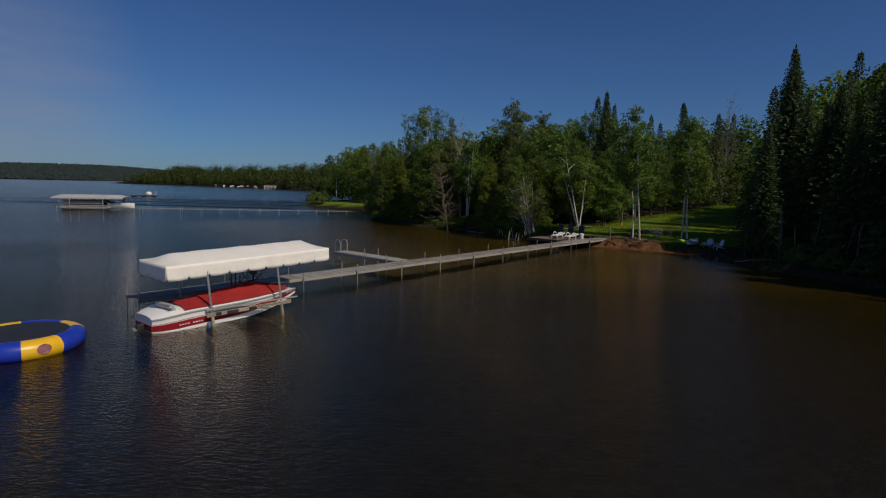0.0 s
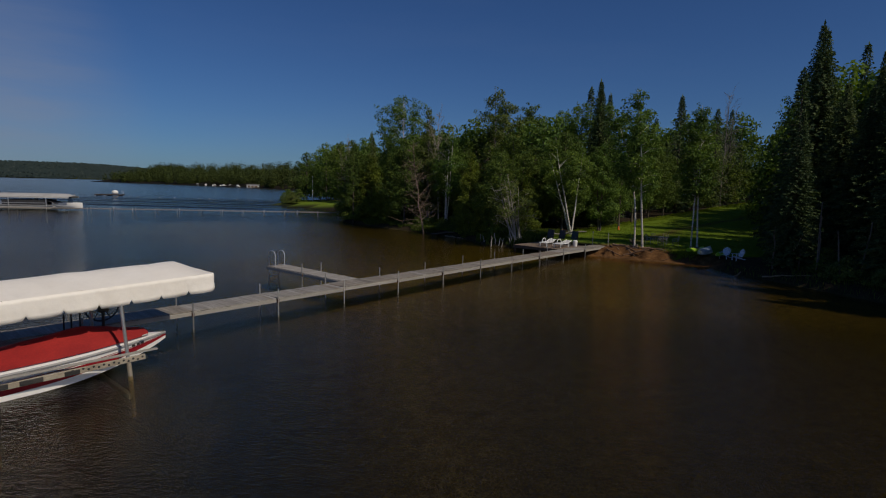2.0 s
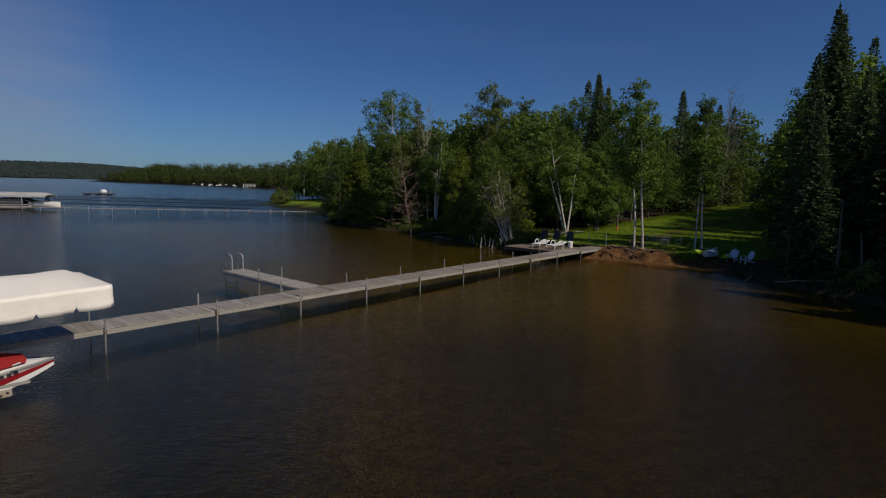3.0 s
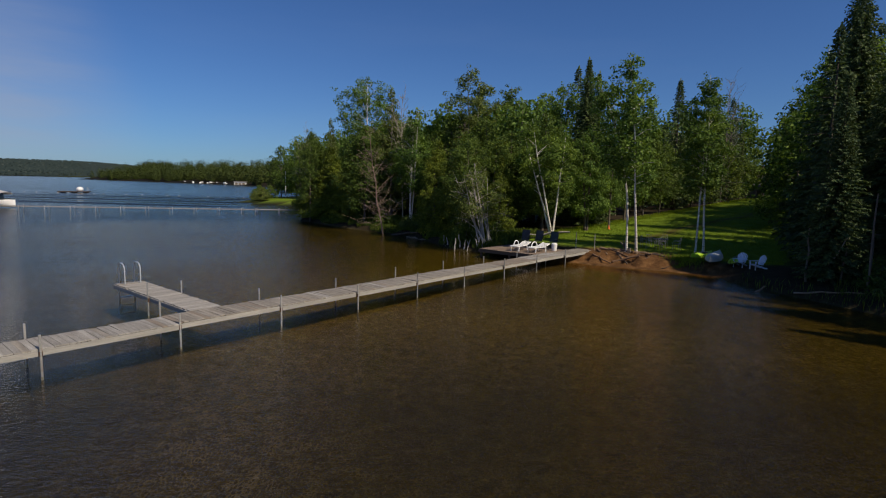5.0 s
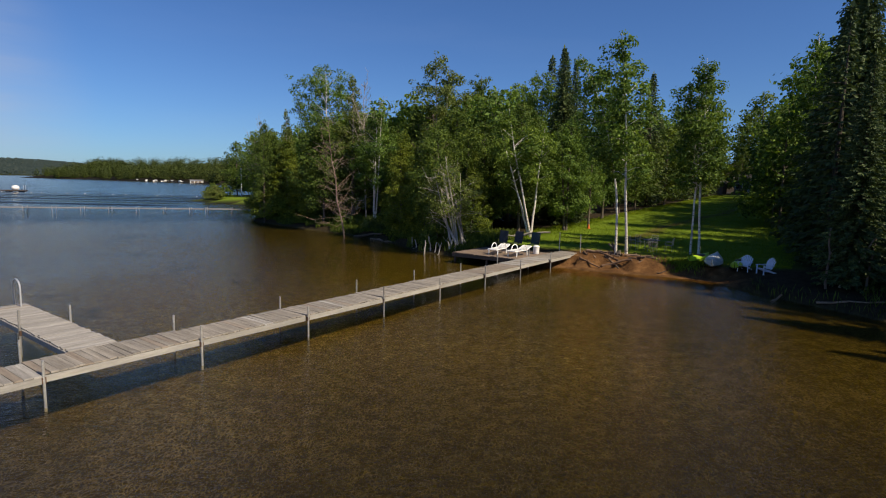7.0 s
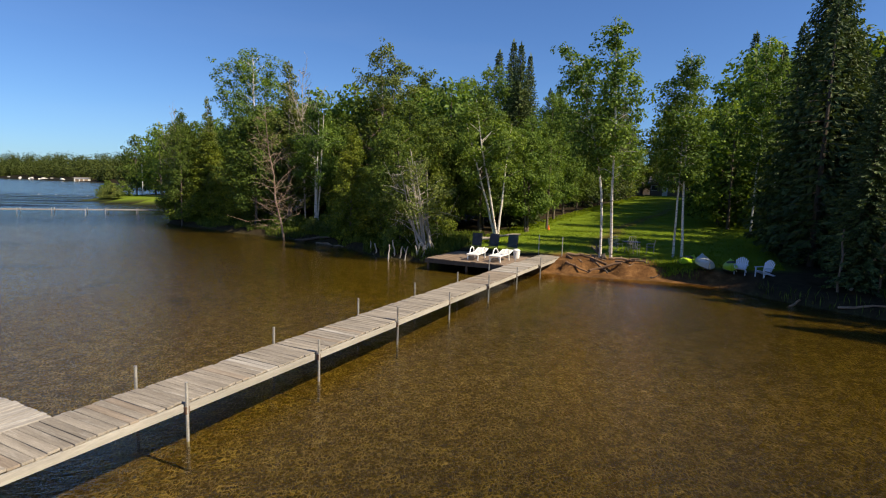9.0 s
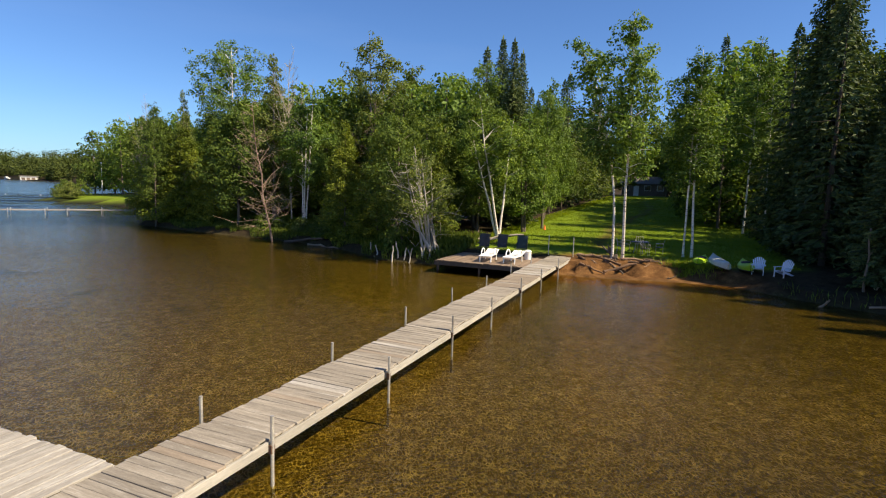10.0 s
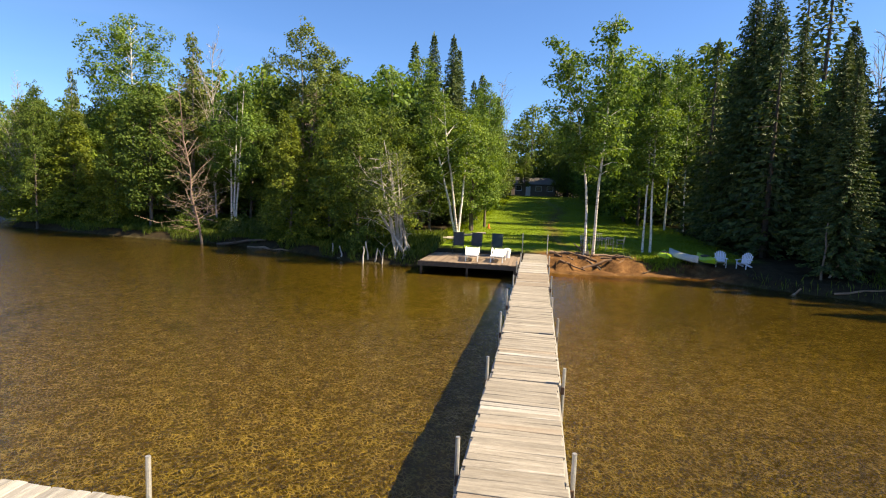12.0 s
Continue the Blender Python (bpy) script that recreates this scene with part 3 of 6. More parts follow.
def leaf_cloud(name, centres, lengths, dirs, material, parent=None, wide=0.55, seed=0, facing=None, loose=0.45):
    """Many small kite-shaped leaves, each a loose folded quad of its own."""
    rng = np.random.default_rng(seed)
    c, a = np.asarray(centres, float), np.asarray(dirs, float)
    k = len(c)
    a = a / np.maximum(np.linalg.norm(a, axis=1, keepdims=True), 1e-6)
    b = np.cross(a, rng.normal(size=(k, 3)))
    if facing is not None:
        f = facing + loose * rng.normal(size=(k, 3))
        a = np.cross(f, a)
        a = a / np.maximum(np.linalg.norm(a, axis=1, keepdims=True), 1e-6)
        b = np.cross(f, a)
    b = b / np.maximum(np.linalg.norm(b, axis=1, keepdims=True), 1e-6)
    nn = np.cross(a, b)
    L = np.asarray(lengths, float)[:, None] if np.ndim(lengths) else np.full((k, 1), lengths)
    co = np.stack([c - a * L * 0.5, c + b * L * wide * 0.5 + nn * L * 0.08, c + a * L * 0.5, c - b * L * wide * 0.5 + nn * L * 0.08], 1).reshape(-1, 3)
    me = bpy.data.meshes.new(name)
    me.from_pydata(co.tolist(), [], np.arange(4 * k).reshape(-1, 4).tolist())
    me.materials.append(material)
    ob = new(name, me)
    if parent:
        ob.parent = parent
    return ob


def crown_profile(shape, q):
    """Reach of the crown at q of its height, as a share of its widest."""
    if shape == "oval":
        return math.sqrt(max(0.05, 1 - (1.7 * q - 0.72) ** 2))
    if shape == "cone":
        return (1 - q) ** 0.8 * min(1, q * 5 + 0.6) + 0.05
    if shape == "full":
        return min(1, 0.72 + q) * math.sqrt(max(0.05, 1 - q ** 2.4))
    if shape == "top":
        return math.sqrt(max(0.05, 1 - (1.9 * q - 1.02) ** 2))
    return 0.45 + 0.55 * math.sin(0.5 + q * 2.3) if q < 0.86 else 0.40


def broad_tree(name, label, seed, H, base, R, leaf, bark, boughs, per, size, shape="oval", stems=1, lean=(0.0, 0.0), girth=0.011, lump=0.50, rise=0.55, droop=0.0, part_stem=0.30, bow=1.25, tips=()):
    """A leafy tree: tapered stems, boughs that fork from them, and leaf clumps along each bough with gaps between."""
    rng = np.random.default_rng(seed)
    root = thing(name, Matrix(), label, "tree")
    bm = bmesh.new()
    axes = []
    for k in range(stems):
        a0 = rng.uniform(0, 6.28) + 6.283 * k / stems
        off = np.array((math.cos(a0), math.sin(a0))) * (0.18 if stems > 1 else 0)
        out = off * H * (part_stem * 1.3 if stems > 1 else 0) + np.array(lean) * H * rng.uniform(0.92, 1.08)
        hh = H * (1 if k == 0 else rng.uniform(0.72, 0.95))
        if tips:
            out, hh = np.array(tips[k][:2]), tips[k][2]
        pts = np.array([(off[0] + out[0] * t ** bow, off[1] + out[1] * t ** bow, -0.25 + (hh * 0.97 + 0.25) * t) for t in np.linspace(0, 1, 10)])
        pts[1:, :2] += np.cumsum(rng.normal(size=(9, 2)) * 0.0055 * H, 0) * np.linspace(0.3, 1, 9)[:, None] * np.linspace(1, 0.4, 9)[:, None]
        tube(bm, pts, [H * girth * (1.3 if i == 0 else 1.0) * (1 - i / 9) ** 0.8 + 0.012 for i in range(10)], 7)
        axes.append((pts, hh))

    def on_stem(pts, t):
        i = min(8.999, max(0.0, t) * 9)
        f = i - int(i)
        return pts[int(i)] * (1 - f) + pts[int(i) + 1] * f

    cs, ds, fs = [], [], []

    def clump(c, rad, away):
        m = max(4, int(per * (rad / lump) ** 2 * rng.uniform(0.7, 1.25)))
        v = rng.normal(size=(m, 3))
        v = v / np.linalg.norm(v, axis=1, keepdims=True)
        cs.append(c + v * rad * rng.uniform(0.25, 1, (m, 1)) ** 0.5 * np.array((1.0, 1.0, 0.72)))
        ds.append(rng.normal(size=(m, 3)))
        fs.append(v * 0.75 + away * 0.45 + np.array((0, 0, 0.55)))

    for k in range(boughs):
        pts, hh = axes[k % stems]
        q = (k + rng.uniform(0.1, 0.9)) / boughs
        ang = k * 2.4 + rng.normal() * 0.45
        reach = R * crown_profile(shape, q) * rng.uniform(0.62, 1.12) / (1.3 if stems > 1 else 1)
        up = rise * (0.55 + 0.75 * q) * rng.uniform(0.6, 1.3)
        o = np.array((math.cos(ang), math.sin(ang), 0.0))
        sd = np.array((-o[1], o[0], 0.0))
        tip_t = base + (1 - base) * q
        st_t = max(base * 0.72, tip_t - up * reach / hh)
        st = on_stem(pts, st_t)
        e = st + o * reach + np.array((0, 0, min(up * reach, hh * 0.99 - st[2])))
        mid = (st + e) / 2 + np.array((0, 0, 0.10 * reach)) + sd * rng.normal() * 0.08 * reach
        end = e - np.array((0, 0, droop * reach))
        tube(bm, [st, mid, end], [0.010 + 0.0013 * H * (1 - tip_t) + 0.004 * reach, 0.012 + 0.002 * reach, 0.005], 4, False)
        n = max(2, int(round(1.6 + reach / (lump * 0.62))))
        for i in range(n):
            u = (0.34 if reach > 0.8 else 0.1) + (1.06 - 0.34) * (i + rng.uniform(0.2, 0.9)) / n
            p = st * (1 - u) ** 2 + 2 * mid * u * (1 - u) + end * u * u
            j = reach * 0.20 + 0.10
            p = p + sd * rng.normal() * j + np.array((0, 0, rng.normal() * j * 0.55 - droop * 0.5 * rng.uniform()))
            p[2] = max(p[2], 0.15)
            clump(p, lump * rng.uniform(0.6, 1.25) * (0.8 if q > 0.85 else 1), o * min(1, reach))
    for pts, hh in axes:
        for t in np.linspace(max(base + 0.1, 0.80 if shape != "cone" else 0.7), 1.0, 5 if shape != "cone" else 9):
            w = R * 0.16 * (1.1 - t) * 5 if shape == "cone" else R * 0.14
            clump(on_stem(pts, t) + np.append(rng.normal(size=2) * w * 0.6, 0.05 * hh * (t - 0.9)), lump * (1.0 - 0.45 * (t > 0.97)) * (0.75 if shape == "cone" else 0.95), np.zeros(3))
    smooth(part("trunk", bm, bark, root), 60)
    cs, ds, fs = np.concatenate(cs), np.concatenate(ds), np.concatenate(fs)
    cs[:, 2] = np.maximum(cs[:, 2], 0.05)
    leaf_cloud("crown", cs, size * rng.uniform(0.6, 1.35, len(cs)), ds, leaf, root, 0.62, seed, fs, 0.55)
    return root


def spruce_tree(name, label, seed, H, R, bare=0.04, fine=1.0):
    """A spruce: a straight stem, and tiers of drooping boughs with needle sprays."""
    rng = np.random.default_rng(seed)
    root = thing(name, Matrix(), label, "tree")
    bm = bmesh.new()
    tube(bm, [(0, 0, -0.3), (0, 0, H * 0.3), (0.04, 0, H * 0.7), (0, 0, H)], [H * 0.014, H * 0.010, H * 0.005, 0.01], 7)
    cs, ds, ls = [], [], []
    z = H * bare
    while z < H * 0.99:
        q = z / H
        reach = R * (1 - q) ** 0.82 * (0.55 + 0.45 * min(1, q * 7))
        count = max(4, int((6 + 8 * (1 - q)) * min(1, 0.35 + 0.65 * fine)))
        a0 = rng.uniform(0, 6.28)
        for k in range(count):
            a = a0 + 6.283 * k / count + rng.normal() * 0.16
            r = reach * rng.uniform(0.55, 1.15) * (1 - 0.35 * q ** 6) + 0.05
            o, sd = np.array((math.cos(a), math.sin(a), 0)), np.array((-math.sin(a), math.cos(a), 0))
            droop = r * (0.34 - 0.55 * q ** 1.5)
            if r > 0.9 and k % 2 == 0:
                tube(bm, [(0, 0, z), tuple(o * r * 0.5 + (0, 0, z - droop * 0.5)), tuple(o * r * 0.95 + (0, 0, z - droop * 0.85))], [0.028, 0.018, 0.006], 3, False)
            n = max(2, int(r * fine / 0.12))
            for i in range(n):
                u = (i + 0.7) / n
                p = o * r * u + np.array((0, 0, z - droop * u * (1.25 - 0.4 * u)))
                w = (0.13 + 0.085 * r * (1 - 0.55 * u)) * (1.9 - 0.9 * fine)
                for sgn in (-1, 0, 1):
                    d = o * 0.75 + sd * sgn * 0.85 + np.array((0, 0, -0.2 if sgn else -0.75)) + rng.normal(size=3) * 0.22
                    cs.append(p + d * w * 0.5)
                    ds.append(d)
                    ls.append(w * rng.uniform(0.9, 1.5))
        z += (0.08 + 0.24 * (1 - q) ** 0.7) / (0.4 + 0.6 * fine)
    cs.append(np.array((0, 0, H)))
    ds.append(np.array((0, 0, 1.0)))
    ls.append(0.5)
    part("trunk", bm, SPRUCE_BARK, root)
    leaf_cloud("crown", np.array(cs), np.array(ls), np.array(ds), NEEDLES, root, 0.46, seed)
    return root


def bare_tree(name, label, seed, H, bark, lean=0.12, up=0.5, boughs=70):
    """A dead tree: a leaning stem with fine bare branches."""
    rng = np.random.default_rng(seed)
    root = thing(name, Matrix(), label, "dead tree")
    bm = bmesh.new()
    pts = np.array([(-lean * H * (i / 6) ** 0.8 + rng.normal() * 0.04, rng.normal() * 0.05, -0.3 + (H + 0.3) * i / 6) for i in range(7)])
    tube(bm, pts, [0.062 * (1 - i / 6.3) + 0.008 for i in range(7)], 7)
    for k in range(boughs):
        t = rng.uniform(0.14, 0.97)
        j = min(5.99, t * 6)
        st = pts[int(j)] * (1 - j % 1) + pts[int(j) + 1] * (j % 1)
        a = rng.uniform(0, 6.283)
        r = (1 - t) ** 0.6 * 2.0 * rng.uniform(0.25, 1.15) + 0.3
        o = np.array((math.cos(a), math.sin(a), up * rng.uniform(-0.3, 2.0)))
        e = st + o * r
        mid = st * 0.5 + e * 0.5 + rng.normal(size=3) * 0.10 * r
        tube(bm, [st, mid, e], [0.017, 0.011, 0.005], 4, False)
        for _ in range(5):
            f = rng.uniform(0.35, 0.95)
            s2 = st + (e - st) * f
            tube(bm, [s2, s2 + (o * 0.5 + rng.normal(size=3) * 0.5) * r * 0.38], [0.009, 0.004], 3, False)
    part("trunk", bm, bark, root)
    return root


L_BIRCH = "slender white-barked birch with a light open green crown"
L_LEAN = "white-barked birch leaning out towards the lake, open crown"
L_BROAD = "dense green broadleaf tree with a full low crown"
L_ASPEN = "tall irregular aspen with a ragged green crown"
L_CEDAR = "narrow yellow-green cedar with soft conical foliage"
L_SPRUCE = "dark green pointed spruce with drooping tiered boughs"
# the height at which each kind is built, and the tree itself
HIGH = {"b1": 12, "b2": 12, "g1": 11, "g2": 11, "bt": 15, "b3": 9, "b4": 9, "d1": 10, "d2": 10, "d3": 10, "a1": 14, "a2": 14, "a3": 14.5, "c1": 8, "c2": 9, "c3": 12.4, "s1": 14, "s2": 14, "e1": 10, "e2": 10, "s3": 14,
        "k1": 8.6, "k2": 10, "k3": 4.2, "al": 5.6, "u1": 1.8, "u2": 1.5}
KINDS = {
    "b1": broad_tree("birch_tree", L_BIRCH, 11, 12.0, 0.38, 1.45, LEAF_BIRCH, BIRCH_BARK, 34, 43, 0.160, "ragged", girth=0.0050, lump=0.42, droop=0.15),
    "b2": broad_tree("birch_tree", L_BIRCH, 12, 12.0, 0.40, 1.5, LEAF_BIRCH, BIRCH_BARK, 32, 43, 0.160, "ragged", lean=(0.04, 0), girth=0.0052, lump=0.42, droop=0.15),
    "g1": broad_tree("birch_tree", L_LEAN, 14, 11.0, 0.40, 1.35, LEAF_BIRCH, BIRCH_BARK, 30, 45, 0.160, "ragged", lean=(-0.17, -0.21), girth=0.0058, lump=0.42, droop=0.12),
    "g2": broad_tree("birch_tree", L_LEAN, 15, 11.0, 0.44, 1.45, LEAF_BIRCH, BIRCH_BARK, 28, 45, 0.160, "top", bow=2.6, lean=(-0.20, 0.03), girth=0.0056, lump=0.42, droop=0.12),
    "bt": broad_tree("birch_tree", "tall birch with a bare white stem and round lobed crown", 16, 15.0, 0.56, 3.2, LEAF_BIRCH, BIRCH_BARK, 30, 55, 0.178, "top", girth=0.0075, lump=0.55, rise=0.5),
    "b3": broad_tree("birch_tree", "multi-stemmed white birch leaning over the bank", 13, 9.0, 0.42, 2.6, LEAF_BIRCH, BIRCH_BARK, 40, 50, 0.160, "oval", 3, girth=0.0070, lump=0.42),
    "b4": broad_tree("birch_tree", "white birch clump with three stems spreading from one foot", 17, 9.0, 0.50, 2.2, LEAF_BIRCH, BIRCH_BARK, 36, 43, 0.160, "oval", 3, girth=0.0085, lump=0.40, bow=1.0, tips=((-2.0, -1.2, 9.0), (-2.4, -0.2, 7.6), (0.8, 0.2, 7.8))),
    "d1": broad_tree("broadleaf_tree", L_BROAD, 21, 10.0, 0.20, 3.0, LEAF_GREEN, BARK, 44, 52, 0.187, "full", lump=0.52),
    "d2": broad_tree("broadleaf_tree", L_BROAD, 22, 10.0, 0.22, 2.8, LEAF_GREEN, BARK, 40, 52, 0.187, "oval", lean=(0.04, 0), lump=0.52),
    "d3": broad_tree("broadleaf_tree", L_BROAD, 23, 10.0, 0.18, 3.1, LEAF_BIRCH, BARK, 44, 52, 0.187, "full", 2, lump=0.52),
    "a1": broad_tree("aspen_tree", L_ASPEN, 31, 14.0, 0.26, 2.6, LEAF_GREEN, BARK, 44, 52, 0.187, "ragged", girth=0.009, lump=0.54),
    "a2": broad_tree("aspen_tree", L_ASPEN, 32, 14.0, 0.20, 2.9, LEAF_BIRCH, BARK, 48, 52, 0.187, "oval", lump=0.56),
    "a3": broad_tree("aspen_tree", "tall aspen with a forked uneven head of grey-green leaves", 33, 14.5, 0.22, 3.1, LEAF_ALDER, ALDER_BARK, 52, 52, 0.187, "ragged", 2, girth=0.008, lump=0.54, part_stem=0.13),
    "c1": broad_tree("cedar_tree", L_CEDAR, 41, 8.0, 0.05, 1.7, LEAF_YELLOW, BARK, 66, 43, 0.150, "cone", lump=0.34, rise=0.15, droop=0.10),
    "c2": broad_tree("cedar_tree", L_CEDAR, 42, 9.0, 0.06, 2.2, LEAF_YELLOW, BARK, 66, 43, 0.160, "cone", lump=0.40, rise=0.15, droop=0.10),
    "c3": broad_tree("cedar_tree", "broad conical cedar with grey-green sprays and a dead spike", 43, 12.4, 0.12, 3.0, LEAF_ALDER, PALE_DEAD, 78, 40, 0.178, "cone", 2, lump=0.46, rise=0.25, droop=0.05, part_stem=0.10),
    "s1": spruce_tree("spruce_tree", L_SPRUCE, 51, 14.0, 3.5),
    "s2": spruce_tree("spruce_tree", L_SPRUCE, 52, 14.0, 2.6),
    "e1": broad_tree("broadleaf_tree", "broadleaf tree deeper in the wood", 91, 10.0, 0.10, 3.0, LEAF_GREEN, BARK, 30, 22, 0.32, "full", lump=0.70),
    "e2": broad_tree("broadleaf_tree", "broadleaf tree deeper in the wood", 92, 10.0, 0.12, 2.8, LEAF_BIRCH, BARK, 30, 22, 0.32, "oval", lump=0.70),
    "s3": spruce_tree("spruce_tree", "dark spruce deeper in the wood", 53, 14.0, 2.8, fine=0.3),
    "k1": bare_tree("dead_tree", "bare reddish dead tree leaning over the water", 61, 8.6, DEAD_BARK, 0.15),
    "k3": bare_tree("dead_tree", "arching pale bare alder stem over the water", 63, 4.2, ALDER_BARK, 0.35, 0.4, 16),
    "k2": bare_tree("dead_tree", "bleached bare dead tree among green ones", 62, 10.0, PALE_DEAD, 0.03, 1.3),
    "al": broad_tree("alder_tree", "leaning pale-stemmed alder with sparse small leaves", 71, 5.6, 0.44, 2.4, LEAF_ALDER, ALDER_BARK, 25, 19, 0.131, "oval", 6, lean=(-0.12, -0.02), girth=0.0085, lump=0.28, part_stem=0.55),
    "u1": broad_tree("bush", "low rounded green bush on the bank", 81, 1.8, 0.02, 1.1, LEAF_GREEN, BARK, 18, 31, 0.131, "full", lump=0.26),
    "u2": broad_tree("bush", "low rounded green bush on the bank", 82, 1.5, 0.02, 1.3, LEAF_ALDER, BARK, 18, 31, 0.131, "full", lump=0.26),
}
used = set()


def plant(kind, x, y, scale=1.0, turn=None, group="trees of the shore wood", sink=0.0, wide=1.0):
    turn = random.uniform(0, 360) if turn is None else turn
    m = pose(x, y, ground_z(x, y) - sink, 0, 0, turn) @ Matrix.Diagonal((scale * wide, scale * wide, scale, 1))
    if kind in used:
        ob = copy_thing(KINDS[kind], m @ Matrix.Diagonal((*(1 / c for c in KINDS[kind].scale), 1)))
    else:
        used.add(kind)
        ob = KINDS[kind]
        ob.matrix_world = m
    return tagged(ob, group=group)


# kind, place, height of the top over the lake, turn, breadth
HERO = [
    # birches at the head of the dock
    ("g2", 15.65, 46.35, 11.3, 0, 1.0), ("g1", 16.28, 46.42, 11.9, 0, 1.0), ("b1", 19.70, 46.15, 10.9, 80, 1.0), ("b2", 20.06, 45.95, 11.3, 190, 1.05), ("b1", 31.8, 54.2, 15.2, 20, 0.9), ("b2", 32.6, 53.1, 13.9, 140, 0.8),
    
    # spruces by the shore
    ("s1", 26.9, 44.3, 15.9, 0, 0.84), ("s1", 27.6, 45.8, 16.7, 60, 0.84), ("s1", 30.6, 41.6, 12.4, 130, 1.0), ("s1", 30.6, 38.9, 14.4, 190, 1.0), ("s1", 28.6, 35.2, 14.7, 90, 1.0), ("s2", 33.0, 32.0, 15.0, 10, 1.0),
    ("s2", 31.6, 45.1, 14.9, 40, 0.9), ("s1", 25.6, 40.0, 11.6, 200, 1.0), ("s1", 28.4, 41.0, 13.0, 20, 1.0), ("s1", 25.8, 36.5, 10.8, 300, 1.1), ("s1", 26.8, 31.5, 12.9, 250, 1.0), ("s2", 30.0, 27.5, 14.7, 70, 1.0), ("s1", 28.6, 23.0, 13.6, 20, 1.0),
    ("s1", 24.6, 33.5, 9.7, 10, 1.1), ("s1", 25.4, 37.6, 11.0, 80, 1.1), ("s1", 25.0, 28.5, 11.1, 150, 1.1), ("s2", 26.2, 24.0, 12.2, 200, 1.0),
    # spruces over the wood
    ("s2", 18.45, 68.0, 16.8, 30, 1.0), ("s2", 17.0, 62.3, 15.1, 100, 1.0), ("s2", 18.2, 63.4, 14.6, 210, 0.9),
    # the taller trees along the shore
    ("bt", -3.8, 74.0, 15.9, 45, 1.0), ("k1", -0.45, 60.9, 9.2, 25, 1.0), ("b3", 1.66, 63.6, 10.4, 0, 0.9), ("c3", -0.5, 66.7, 13.5, 70, 1.0), ("a3", 7.3, 66.3, 15.8, 10, 1.0), ("a1", 9.4, 90.0, 18.2, 80, 0.6),
    ("c1", 5.7, 56.4, 7.4, 0, 1.0), ("b4", 12.6, 53.9, 9.4, 0, 1.0), ("al", 7.6, 50.8, 6.2, 30, 1.0), ("k3", 7.4, 50.6, 4.9, 20, 1.0), ("k3", 8.2, 50.5, 5.4, -30, 1.0), ("a1", 11.5, 72.5, 15.2, 300, 1.0), ("a2", 14.4, 68.8, 13.9, 200, 1.0), ("a2", 15.9, 65.2, 14.2, 40, 0.9),
    ("d3", 21.9, 65.9, 13.4, 20, 0.72), ("c2", 4.2, 61.0, 8.4, 10, 1.0), ("d1", 8.2, 60.6, 10.2, 90, 1.0), ("k2", 48.1, 99.5, 21.4, 90, 0.8), ("d2", 10.2, 57.6, 9.0, 140, 1.0),
    ("c3", -7.4, 73.0, 11.4, 50, 0.6), ("a1", -9.6, 72.4, 10.2, 80, 0.7), ("c2", -9.4, 74.6, 9.0, 150, 1.2), ("c2", -7.4, 72.6, 8.4, 15, 1.25), ("c2", -4.9, 69.6, 8.2, 60, 1.1), ("c2", -11.0, 79.0, 9.5, 15, 1.1), ("d3", 13.6, 60.6, 10.2, 80, 1.0),
    ("d3", 16.2, 57.6, 9.6, 170, 0.9), ("d2", 3.2, 66.0, 9.0, 30, 1.0), ("k2", 0.9, 65.2, 12.6, 30, 0.8), ("k1", 5.4, 62.2, 9.8, 140, 1.0), ("d2", 6.6, 57.8, 8.6, 40, 0.7), ("a2", 18.6, 59.6, 11.2, 90, 0.75),
    ("a1", 64.3, 112.5, 12.2, 10, 1.0), ("a1", 69.0, 107.8, 12.9, 130, 1.0), ("a2", 61.5, 114.8, 11.5, 60, 1.0), ("a2", 71.5, 103.0, 12.2, 200, 1.0),
    ("d3", 35.0, 45.0, 12.6, 20, 0.85), ("k2", 36.5, 43.0, 14.5, 30, 1.0), ("k2", -11.0, 76.0, 10.4, 200, 0.8),
    # trees behind the grassy point
    ("e1", -33.0, 141.5, 12.6, 10, 1.0), ("e2", -31.0, 147.0, 13.6, 60, 1.0), ("e2", -26.0, 143.0, 14.4, 120, 1.0), ("e1", -21.5, 139.0, 15.6, 200, 1.0), ("e2", -16.5, 134.0, 16.0, 280, 1.0), ("e1", -11.5, 127.0, 16.0, 330, 1.0),
]
for kind, x, y, top, turn, wide in HERO:
    plant(kind, x, y, (top - ground_z(x, y)) / HIGH[kind], turn, wide=wide)
placed = [(r[1], r[2]) for r in HERO]


def fill(count, x0, x1, y0, y1, test, kinds, gap, lo, hi, group, deep=(), near=None, tall=1.0):
    tries = 0
    while count and tries < 6000:
        tries += 1
        x, y = random.uniform(x0, x1), random.uniform(y0, y1)
        if any((x - a) ** 2 + (y - b) ** 2 < gap * gap for a, b in placed):
            continue
        d = float(shore_distance(np.array([x]), np.array([y]))[0])
        s, n = dock_sn(x, y)
        if d < 1.4 or not test(x, y, d, s, n):
            continue
        placed.append((x, y))
        first = near is None or near(x, y, d, s, n)
        plant(random.choice(kinds if first else deep), x, y, random.uniform(lo, hi) * (1.0 if first else tall), group=group)
        count -= 1


